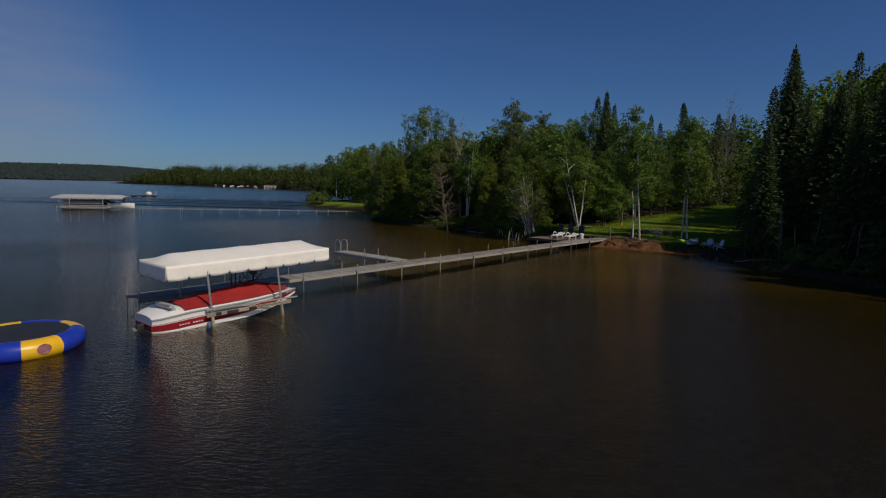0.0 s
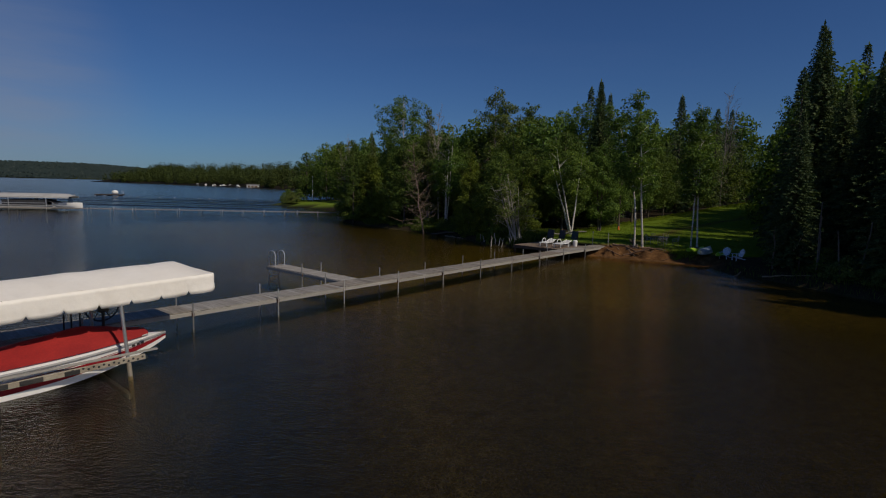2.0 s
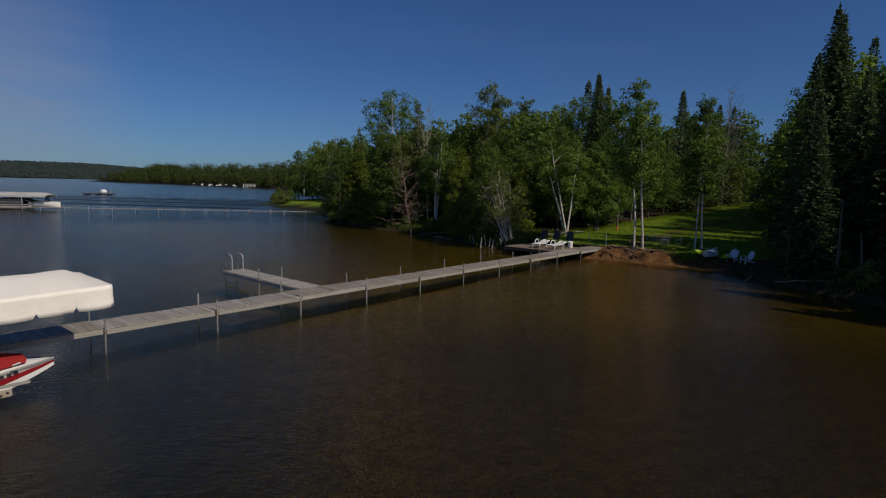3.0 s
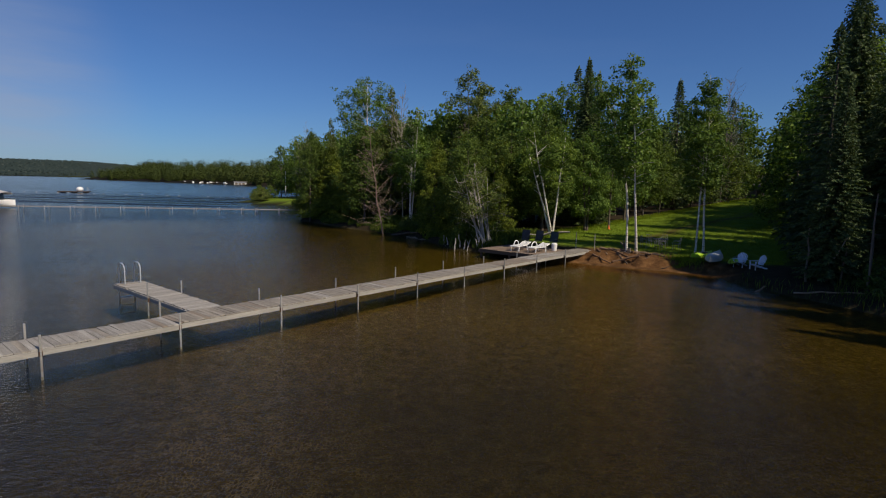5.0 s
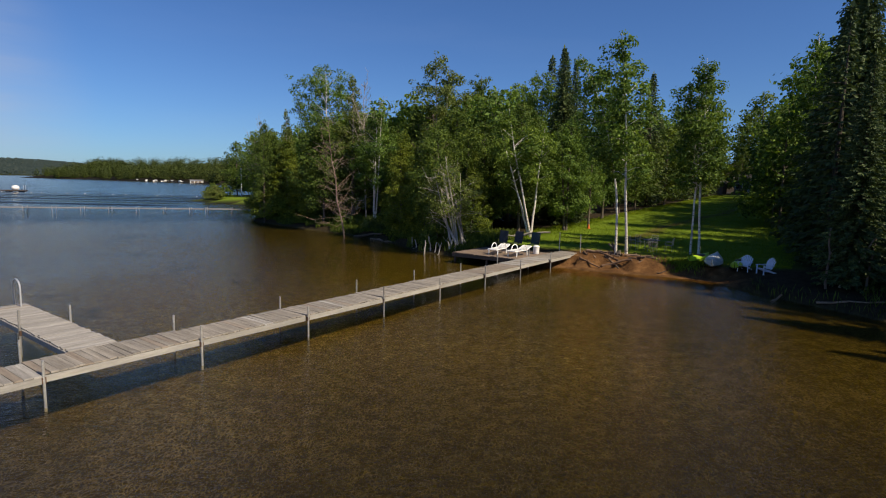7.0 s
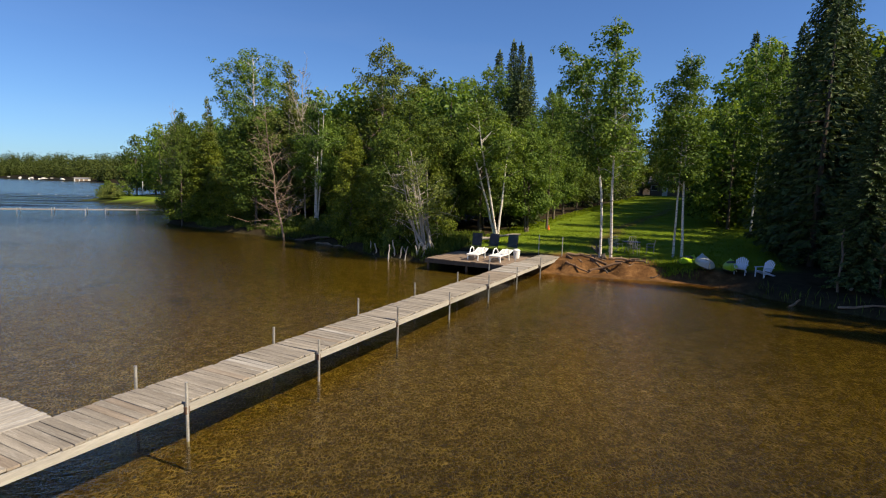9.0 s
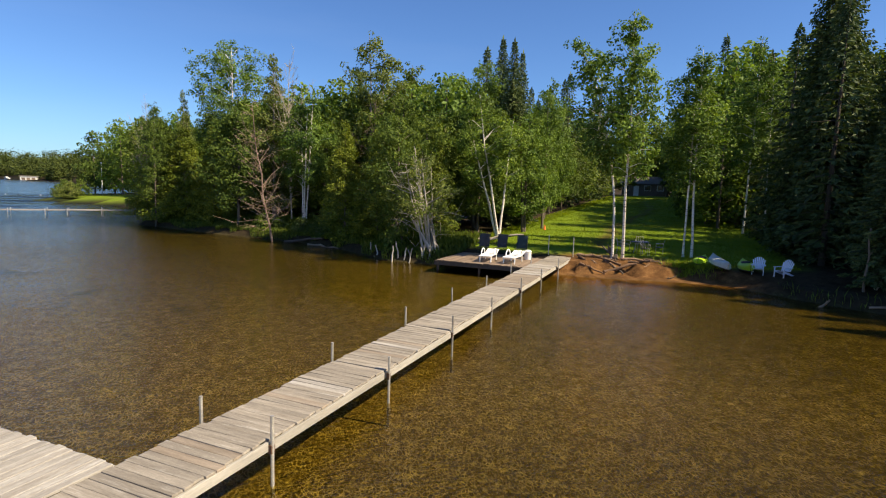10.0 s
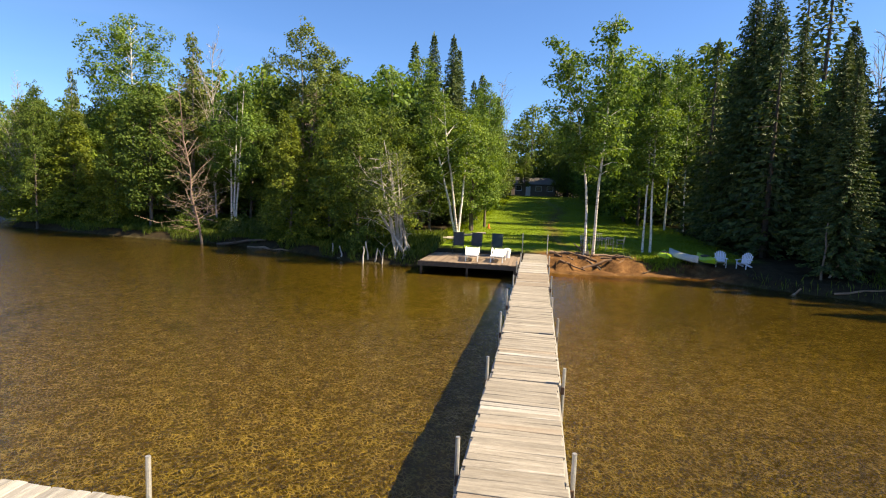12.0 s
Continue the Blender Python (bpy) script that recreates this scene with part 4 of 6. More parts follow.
WOOD = ["d1", "d2", "d3", "d1", "d2", "c1", "c2", "d2", "d3"]
fill(58, -14, 24, 48, 92, lambda x, y, d, s, n: 6.4 < n and d < 17 and y < 95, WOOD, 2.3, 0.72, 1.0, "trees of the shore wood", ["e1", "e2"], lambda x, y, d, s, n: d < 7 or n < 8.5, 1.22)
fill(28, 8, 75, 52, 150, lambda x, y, d, s, n: 6.2 < n < 13 and 26 < s < 105, ["d1", "d2", "d2", "d2", "c1", "d1"], 2.6, 0.75, 1.0, "trees along the lawn", ["e1", "s3"], lambda x, y, d, s, n: s < 60 and n < 9.5, 1.2)
fill(26, 24, 60, 30, 80, lambda x, y, d, s, n: -22 < n < -11.0 and 29 < s < 50, ["s3", "s3", "e1", "e2", "s3"], 2.8, 0.75, 1.0, "trees along the lawn")
fill(10, 24, 60, 30, 80, lambda x, y, d, s, n: -15.5 < n < -12.0 and 27 < s < 42, ["s3", "s2"], 2.0, 0.5, 0.7, "trees along the lawn")
fill(44, 34, 95, 40, 135, lambda x, y, d, s, n: -25 < n < -9.5 and 48 < s < 112, ["s3", "e2", "e1", "e2", "e1"], 2.8, 1.4, 1.85, "trees along the lawn")
fill(24, 24, 95, 40, 135, lambda x, y, d, s, n: -10.5 < n < -7.6 and 39 < s < 90, ["e1", "e2"], 2.6, 0.95, 1.2, "trees along the lawn")
fill(12, 40, 110, 80, 150, lambda x, y, d, s, n: -17 < n < -5.5 and 100 < s < 120, ["e1", "e2", "s3"], 3.0, 1.3, 1.6, "trees behind the house")
fill(34, 20, 45, 2, 45, lambda x, y, d, s, n: 2.0 < d < 12 and n < -11.5, ["s2", "s1", "s1"], 2.4, 0.5, 0.9, "trees of the east bank", ["s3", "s3", "e1"], lambda x, y, d, s, n: d < 3.5 and y > 18)
fill(34, 40, 150, 85, 190, lambda x, y, d, s, n: 121 < s < 145 and abs(n) < 36, ["e1", "e2"], 3.6, 1.6, 2.1, "trees behind the house")
fill(36, -34, 6, 84, 200, lambda x, y, d, s, n: 2 < d < 20 and not (90 < y < 150 and d < 10), ["e1", "e2", "e2"], 3.2, 1.05, 1.35, "trees of the far bank")
fill(15, -14, 12, 48, 84, lambda x, y, d, s, n: d < 4 and n > 5.6, ["u1", "u2"], 1.4, 0.6, 1.1, "bushes on the bank")
fill(22, 18, 32, 14, 44, lambda x, y, d, s, n: d < 3.5 and n < -13, ["u1", "u2"], 1.6, 0.5, 0.9, "bushes on the bank")
fill(6, -36, -24, 112, 132, lambda x, y, d, s, n: d < 6 and math.hypot(x + 29, y - 131) > 4.5 and x < -30.5, ["u1", "u2"], 2.0, 1.2, 1.6, "bushes on the point")


def far_wood():
    """Woods on the point across the bay and along the bay's end."""
    rng = np.random.default_rng(5)
    cs, ds, ls, fs = [], [], [], []
    made = 0
    while made < 900:
        if rng.uniform() < 0.72:
            t = rng.uniform()
            x, y = -75 + t * -370, 340 + t * 385
            k = rng.uniform(0, 70)
            x, y = x + k * 0.72 + rng.normal() * 6, y + k * 0.69 + rng.normal() * 6
        else:
            t = rng.uniform()
            x, y = -22 - 50 * t + rng.uniform(0, 45), 180 + 165 * t
        d = float(shore_distance(np.array([x]), np.array([y]))[0])
        if d < (7 if -24 < math.degrees(math.atan2(x, y)) < -18 and y > 300 else -4):
            continue
        made += 1
        z, h = max(0.0, ground_z(x, y)), rng.uniform(12, 18) * (0.75 + 0.25 * min(1, d / 20))
        r = h * rng.uniform(0.22, 0.34)
        n = 150
        p = rng.normal(size=(n, 3))
        p = p / np.linalg.norm(p, axis=1, keepdims=True) * rng.uniform(0.55, 1, (n, 1))
        cs.append(np.array((x, y, z + h * 0.5)) + p * np.array((r, r, h * 0.52)))
        ds.append(rng.normal(size=(n, 3)))
        fs.append(p + np.array((0, 0, 0.35)))
        ls.append(rng.uniform(0.7, 1.25, n))
    ob = leaf_cloud("far_wood", np.concatenate(cs), np.concatenate(ls), np.concatenate(ds), FAR_LEAF, wide=1.05, seed=6, facing=np.concatenate(fs))
    return tagged(ob, "mixed green woods on the far shore of the bay", "woods", kind="stuff")


def far_hills():
    """Wooded ridge on the far side of the lake, as a rough canopy."""
    rng = np.random.default_rng(9)
    n = 60000
    a, r = rng.uniform(-1.15, 0.2, n), rng.uniform(1990, 2900, n)
    x, y = np.sin(a) * r, np.cos(a) * r
    z = ground_height(x, y) + rng.uniform(2, 9, n)
    ob = leaf_cloud("hill_wood", np.stack([x, y, np.maximum(z, 4)], 1), rng.uniform(6, 12, n), rng.normal(size=(n, 3)), HAZY_HILL_LEAF, wide=0.8, seed=10, facing=np.array((0.25, -0.55, 0.75)), loose=0.14)
    return tagged(ob, "wooded hills across the lake, haze tinted into the leaves", "woods", kind="stuff")


far_wood()
far_hills()


def blades(name, label, x, y, h, material, seed, wide=0.22):
    rng = np.random.default_rng(seed)
    k = len(x)
    z = ground_height(x, y)
    d = rng.normal(size=(k, 3)) * 0.35
    d[:, 2] = 1
    ob = leaf_cloud(name, np.stack([x, y, z + h * 0.45], 1), h, d, material, wide=wide, seed=seed)
    return tagged(ob, label, "grass", kind="stuff")


grng = np.random.default_rng(3)
ls_, ln_ = 22.8 + 75 * grng.uniform(size=95000) ** 1.4, grng.uniform(-10.5, 6.0, 95000)
lx, ly = -0.78 + ls_ * U[0] + ln_ * N[0], 30.73 + ls_ * U[1] + ln_ * N[1]
keep = (shore_distance(lx, ly) > 2.4) & (beach_zone(ls_, ln_) < 0.2) & (np.abs(ln_ + 1.7 + 0.7 * np.sin(ls_ * 0.13)) > 0.5 * grng.uniform(0.0, 1.4, 95000)) & ~((ls_ < 24.4) & (ln_ > 0) & (ln_ < 5.2))
blades("lawn_grass", "bright mown lawn grass with longer edges", lx[keep], ly[keep], grng.uniform(0.05, 0.13, keep.sum()) * (1 + 1.2 * (np.abs(ln_[keep] - 5.3) < 0.8)), GRASS, 31)
bx, by = grng.uniform(-12, 26, 900000), grng.uniform(16, 78, 900000)
bd = shore_distance(bx, by)
bs, bn = dock_sn(bx, by)
keep = (bd > 0.15) & ((bn > -8) | (grng.uniform(size=900000) < 0.12)) & ((bn < 5) | (bd > 0.45 + 0.4 * wob(bx, by, 1.3))) & (bd < 3.2) & ~((bs > 16) & (bn < -3) & (bn > -13) & (bd > 0.7)) & (beach_zone(bs, bn) < 0.1) & ~((bs < 24.4) & (bn > -0.6) & (bn < 5.2))
blades("bank_grass", "tall unmown grass along the bank", bx[keep], by[keep], grng.uniform(0.14, 0.44, keep.sum()), REEDS, 32, 0.09)

ts_, tn_ = grng.normal(22.3, 0.3, 1900), grng.normal(-6.0, 0.5, 1900)
tx, ty = -0.78 + ts_ * U[0] + tn_ * N[0], 30.73 + ts_ * U[1] + tn_ * N[1]
keep = shore_distance(tx, ty) > 1.3
blades("bank_tuft", "bright long grass hanging over the sand bank", tx[keep], ty[keep], grng.uniform(0.12, 0.32, keep.sum()), GRASS, 33, 0.10)
ux, uy = grng.uniform(-10, 14, 260000), grng.uniform(48, 76, 260000)
ud = shore_distance(ux, uy)
un = dock_sn(ux, uy)[1]
keep = (ud > 1.6) & (ud < 7.0) & (un > 5.0) & (wob(ux, uy, 0.8) > -0.35)
blades("undergrowth", "tall grass and herbs under the shore trees", ux[keep], uy[keep], grng.uniform(0.25, 0.75, keep.sum()), REEDS, 34, 0.16)

# ---------------------------------------------------------------- the dock
TOP = 0.70


plank_me, deck_me, pale_me, brown_me = [], [], [], []
for k in range(4):
    bm_ = bmesh.new()
    box(bm_, (0.1395, 1.10, 0.036), None, 0.008)
    for v_ in bm_.verts:
        v_.co.z += 0.004 * math.sin(v_.co.y * 3 + k) + 0.002 * k * (v_.co.x > 0)
        v_.co.y *= 1 + 0.012 * (k - 1.5) * (1 if v_.co.y > 0 else 0.6)
    me_ = bpy.data.meshes.new("plank")
    bm_.to_mesh(me_)
    bm_.free()
    me_.materials.append(PLANK)
    plank_me.append(me_)
    for mat_, list_ in ((DECK_PLANK, deck_me), (PALE_PLANK, pale_me), (BROWN_PLANK, brown_me)):
        m2_ = me_.copy()
        m2_.materials[0] = mat_
        list_.append(m2_)


def planks(parent, x0, x1, y, z, wide=1.0, pitch=0.1452):
    kind = random.choice((plank_me, brown_me, plank_me, brown_me, pale_me, plank_me))
    n = int(round((x1 - x0) / pitch))
    for i in range(n):
        ob = new("plank", random.choice(kind if random.random() < 0.90 else random.choice((plank_me, pale_me, brown_me))))
        ob.parent = parent
        flip = random.choice((0, 180))
        ob.matrix_basis = pose(x0 + (i + 0.5) * pitch, y + random.uniform(-0.02, 0.02), z - 0.018 + random.uniform(-0.004, 0.004),
                               random.uniform(-0.3, 0.3), random.uniform(-0.8, 0.8), flip + random.uniform(-0.35, 0.35)) @ Matrix.Diagonal((1, wide, 1, 1))


def dock_section(s0, s1, m, label, wide=1.0, rail_z=TOP, posts=True, lift=(0.40, 0.46)):
    """One section of the dock, in its own frame: planks across, two side boards, cross braces, pipe posts and brackets."""
    root = thing("dock_section", m, label, "dock", "dock sections")
    half = 0.55 * wide
    for sgn in (-1, 1):
        b = part("side_board", bar((s1 - s0 - 0.02, 0.045, 0.125), pose((s0 + s1) / 2, sgn * (half + 0.005), rail_z - 0.0995), 0.005), RAIL_WOOD, root, "pale weathered side board")
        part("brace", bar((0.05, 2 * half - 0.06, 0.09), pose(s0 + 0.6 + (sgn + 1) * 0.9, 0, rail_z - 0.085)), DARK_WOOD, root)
    planks(root, s0 + 0.008, s1 - 0.008, 0, rail_z, wide)
    if posts:
        for sgn, up in zip((-1, 1), lift):
            y = sgn * (half + 0.062)
            w = m @ Vector((s0 + 0.02, y, 0))
            zb = min(ground_z(w.x, w.y), 0.2) - 0.25
            po = smooth(part("post", rod([(s0 + 0.02, y, 0.0), (s0 + 0.02, y, rail_z + up)], 0.025, 8), GALV, root, "thin galvanised pipe post"))
            smooth(part("wet_foot", rod([(s0 + 0.02, y, zb), (s0 + 0.02, y, 0.0)], 0.026, 8), MURK_PIPE, po, "post foot under water, toned dark like the murky bed"))
            part("bracket", bar((0.075, 0.06, 0.12), pose(s0 + 0.02, sgn * (half + 0.05), rail_z - 0.11), 0.008), RUST, root, "rusty post bracket")
    return root


edges = [-15.95] + [-12.2 + 3.05 * k for k in range(11)]
for k, s0 in enumerate(edges):
    s1 = edges[k + 1] if k < 11 else 18.3 + 3.75
    dz = 0.012 * math.sin(k * 2.1)
    dock_section(s0, s1, DOCK @ pose(0, 0.02 * math.sin(k * 1.7), dz, 0.3 * math.sin(k * 1.3), 0, 0.12 * math.sin(k * 2.7)),
                 "straight dock section of weathered grey planks on pipe posts", lift=(0.30 + 0.06 * math.sin(k * 3.0), 0.38 + 0.05 * math.sin(k * 1.9)))
ARM = DOCK @ pose(-1.72, 0, 0, 0, 0, 90)       # the side arm runs to the left of the dock
for a, b in ((0.62, 3.38), (3.38, 6.45)):
    dock_section(a, b, ARM, "short side arm of weathered dock planks", 0.86, posts=a > 1)


def swim_ladder():
    root = thing("swim_ladder", ARM @ pose(6.45, 0, 0), "curved steel swim ladder at the end of the dock arm", "ladder")
    for y in (-0.26, 0.26):
        pts = [(-0.42, y, TOP - 0.02)] + [(-0.14 - 0.28 * math.cos(a), y, TOP + 0.52 + 0.22 * math.sin(a)) for a in np.linspace(0, math.pi, 9)] + [(0.16, y, -0.55)]
        smooth(part("handrail", rod(pts, 0.022, 8), CHROME, root, "bent dull steel handrail"))
    for z in (-0.45, -0.15, 0.15, 0.42):
        part("rung", bar((0.09, 0.52, 0.03), pose(0.15, 0, z)), ALU, root)
    return root


swim_ladder()


def platform():
    """The wide deck beside the shore end of the dock."""
    root = thing("shore_deck", DOCK, "low square wooden deck beside the dock, weathered brown planks", "deck")
    z = 0.58
    s0, s1, n0, n1 = 17.9, 22.6, 0.66, 5.1
    for i in range(int((n1 - n0) / 0.145)):
        y = n0 + (i + 0.5) * 0.145
        ob = new("plank", random.choice(deck_me))
        ob.parent = root
        ob.matrix_basis = pose((s0 + s1) / 2, y, z - 0.018 + random.uniform(-0.003, 0.003), 0, 0, 90 + random.uniform(-0.2, 0.2)) @ Matrix.Diagonal((1, (s1 - s0) / 1.10, 1, 1))
    for s in (s0 + 0.03, s1 - 0.03):
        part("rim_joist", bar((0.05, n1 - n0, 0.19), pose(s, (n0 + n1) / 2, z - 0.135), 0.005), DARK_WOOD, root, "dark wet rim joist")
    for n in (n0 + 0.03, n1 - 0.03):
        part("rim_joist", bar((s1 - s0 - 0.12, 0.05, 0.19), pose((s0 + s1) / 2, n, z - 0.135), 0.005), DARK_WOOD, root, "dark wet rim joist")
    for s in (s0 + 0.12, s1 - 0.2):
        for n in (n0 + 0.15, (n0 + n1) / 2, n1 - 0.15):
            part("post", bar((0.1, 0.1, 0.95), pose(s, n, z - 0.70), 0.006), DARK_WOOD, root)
    return root


platform()

# ---------------------------------------------------------------- boat lift and boat
LIFT = DOCK @ pose(-12.95, -2.30, 0)


BEAM = surf("stained_aluminium_beam", (0.27, 0.225, 0.165), (0.46, 0.40, 0.31), 0.6, coarse=3, fine=30, metal=0.2, stain=(0.22, 0.16, 0.10))


def canopy_lift():
    root = thing("boat_lift", LIFT, "aluminium boat lift with a long white vinyl canopy", "boat lift")
    eave, ridge, half, L = 2.27, 2.54, 1.13, 3.12
    bm = bmesh.new()
    rows = []
    n = 22
    for i in range(n + 1):
        x = -L + 2 * L * i / n
        e = min(1, (L - abs(x)) / 0.55)
        sag = 0.014 * abs(math.sin(i * math.pi / 2.75))
        r = []
        for j in range(13):
            y = -half + 2 * half * j / 12
            rise = (ridge - eave) * (1 - (abs(y) / half) ** 1.3) * e
            r.append((x, y, eave + 0.027 * x + rise - sag * (1 - 0.6 * abs(y) / half) + 0.008 * math.sin(i * 1.3 + j)))
        rows.append(r)
    loft(bm, rows, False)
    roof = smooth(part("canopy_top", bm, CANVAS, root, "white vinyl canopy roof with slight creases"), 50)

    def valance(name, p, q, bays):
        b2 = bmesh.new()
        p, q = Vector(p), Vector(q)
        out = (q - p).cross(Vector((0, 0, 1))).normalized()
        rows_ = [[] for _ in range(6)]
        cnt = bays * 14
        for i in range(cnt + 1):
            f = i / cnt
            ph = (f * bays) % 1
            drop = 0.50 - 0.025 * (2 * abs(ph - 0.5)) ** 3 - 0.085 * (2 * abs(ph - 0.5) > 0.86)
            c = p + (q - p) * f
            for k in range(6):
                g = k / 5
                w = 0.030 * g * noise.noise(Vector((c.x * 2.2, c.y * 2.2, g * 1.6))) + 0.014 * min(1, 3 * g) * noise.noise(Vector((c.x * 6 + 9, c.y * 6, g * 5)))
                rows_[k].append(c + out * (0.012 * g + w) + Vector((0, 0, -drop * g)))
        loft(b2, rows_, False)
        ob = smooth(part(name, b2, CANVAS, root, "scalloped white vinyl valance"), 60)
        so = ob.modifiers.new("thick", "SOLIDIFY")
        so.thickness = 0.008
        return ob

    e0, e1 = eave - 0.027 * L, eave + 0.027 * L
    valance("valance", (-L, -half, e0), (L, -half, e1), 9)
    valance("valance", (L, half, e1), (-L, half, e0), 9)
    valance("valance", (-L, half, e0), (-L, -half, e0), 4)
    valance("valance", (L, -half, e1), (L, half, e1), 4)
    for x in (-1.80, 0.82):
        for sy in (-1, 1):
            foot, head = (x + 0.08, sy * 1.30, 0.0), (x - 0.02, sy * 1.06, eave - 0.05)
            po = smooth(part("post", tube(bmesh.new(), [foot, head], 0.042, 10), ALU, root, "round aluminium lift post"))
            smooth(part("sleeve", tube(bmesh.new(), [(x + 0.08, sy * 1.302, -0.02), (x + 0.062, sy * 1.257, 0.42)], 0.055, 10), BEAM, po, "wider stained sleeve at the waterline"))
            smooth(part("wet_foot", tube(bmesh.new(), [(x + 0.12, sy * 1.55, -3.1), foot], 0.055, 10), MURK_PIPE, po, "post foot under water, toned dark like the murky bed"))
    for y in (-1.29, 1.29):
        bm = bmesh.new()
        box(bm, (3.2, 0.06, 0.13), pose(-0.35, y, 0.47, 0, -0.8), 0.01)
        beam = part("side_beam", bm, BEAM, root, "perforated aluminium side beam")
        for k in range(22):
            hx, hz, out = -0.40 + k * 0.105, 0.47 + 0.035 * (k % 2), math.copysign(1, y)
            part("hole", tube(bmesh.new(), [(hx, y + out * 0.028, hz), (hx, y + out * 0.034, hz)], 0.027, 8), BLACK, beam)
        for x, w in ((-1.55, 0.20), (-1.05, 0.42), (-0.30, 0.30)):
            part("latch_plate", bar((w, 0.05, 0.11), pose(x, y + math.copysign(0.02, y), 0.46), 0.01), DARK_METAL, root, "dark latch plate")
        part("bunk_rail", bar((3.5, 0.08, 0.05), pose(-0.2, y * 0.97, 0.62), 0.01), RAIL_WOOD, root, "pale upper rail along the lift")
    for x in (-1.75, 0.87):
        part("cross_beam", bar((0.10, 2.7, 0.12), pose(x, 0, -0.42), 0.01), ALU, root)
    # hoist wheel on the dock side
    w = part("winch_wheel", bmesh.new(), DARK_METAL, root, "dark spoked winch wheel")
    bm = bmesh.new()
    tube(bm, [(1.15 + 0.42 * math.cos(a), 1.32, 1.35 + 0.42 * math.sin(a)) for a in np.linspace(0, 2 * math.pi, 25)], 0.022, 6, False)
    for k in range(6):
        a = k * math.pi / 3
        tube(bm, [(1.15, 1.32, 1.35), (1.15 + 0.42 * math.cos(a), 1.32, 1.35 + 0.42 * math.sin(a))], 0.014, 5)
    box(bm, (0.26, 0.16, 0.30), pose(1.15, 1.24, 1.35), 0.02)
    bm.to_mesh(w.data)
    bm.free()
    part("winch_post", rod([(1.15, 1.25, 0.3), (1.15, 1.25, 1.7)], 0.04, 8), DARK_METAL, root)
    for x in (0.25, 0.42, 0.62):
        part("stake", rod([(x, 1.32, 0.6), (x, 1.32, 1.35 + 0.1 * math.sin(x * 20))], 0.02, 6), DARK_METAL, root)
    # fender ball hung on the outer post
    bm = bmesh.new()
    bmesh.ops.create_uvsphere(bm, u_segments=14, v_segments=9, radius=0.095, matrix=pose(-1.92, -1.38, 0.12) @ Matrix.Diagonal((0.9, 0.9, 1.35, 1)))
    smooth(part("fender", bm, surf("blue_fender", (0.05, 0.10, 0.22), (0.08, 0.16, 0.30), 0.5), root, "dusty blue fender ball"))
    return root


canopy_lift()


def hull_row(x, L):
    """Half-breadths and heights of the hull at x metres from the stern."""
    t = x / L
    b = 0.95 * (1 - max(0, (t - 0.45) / 0.55) ** 2.2) + 0.01
    b *= 0.66 + 0.34 * min(1, t / 0.12) ** 0.5
    sheer = 0.53 + 0.05 * t - 0.14 * max(0, 1 - t / 0.22) ** 2 - 0.05 * max(0, (t - 0.7) / 0.3) ** 2
    chine = -0.03 + 0.40 * max(0, (t - 0.45) / 0.55) ** 1.8
    keel = -0.20 + 0.62 * max(0, (t - 0.5) / 0.5) ** 2.2
    return b, sheer, chine, keel


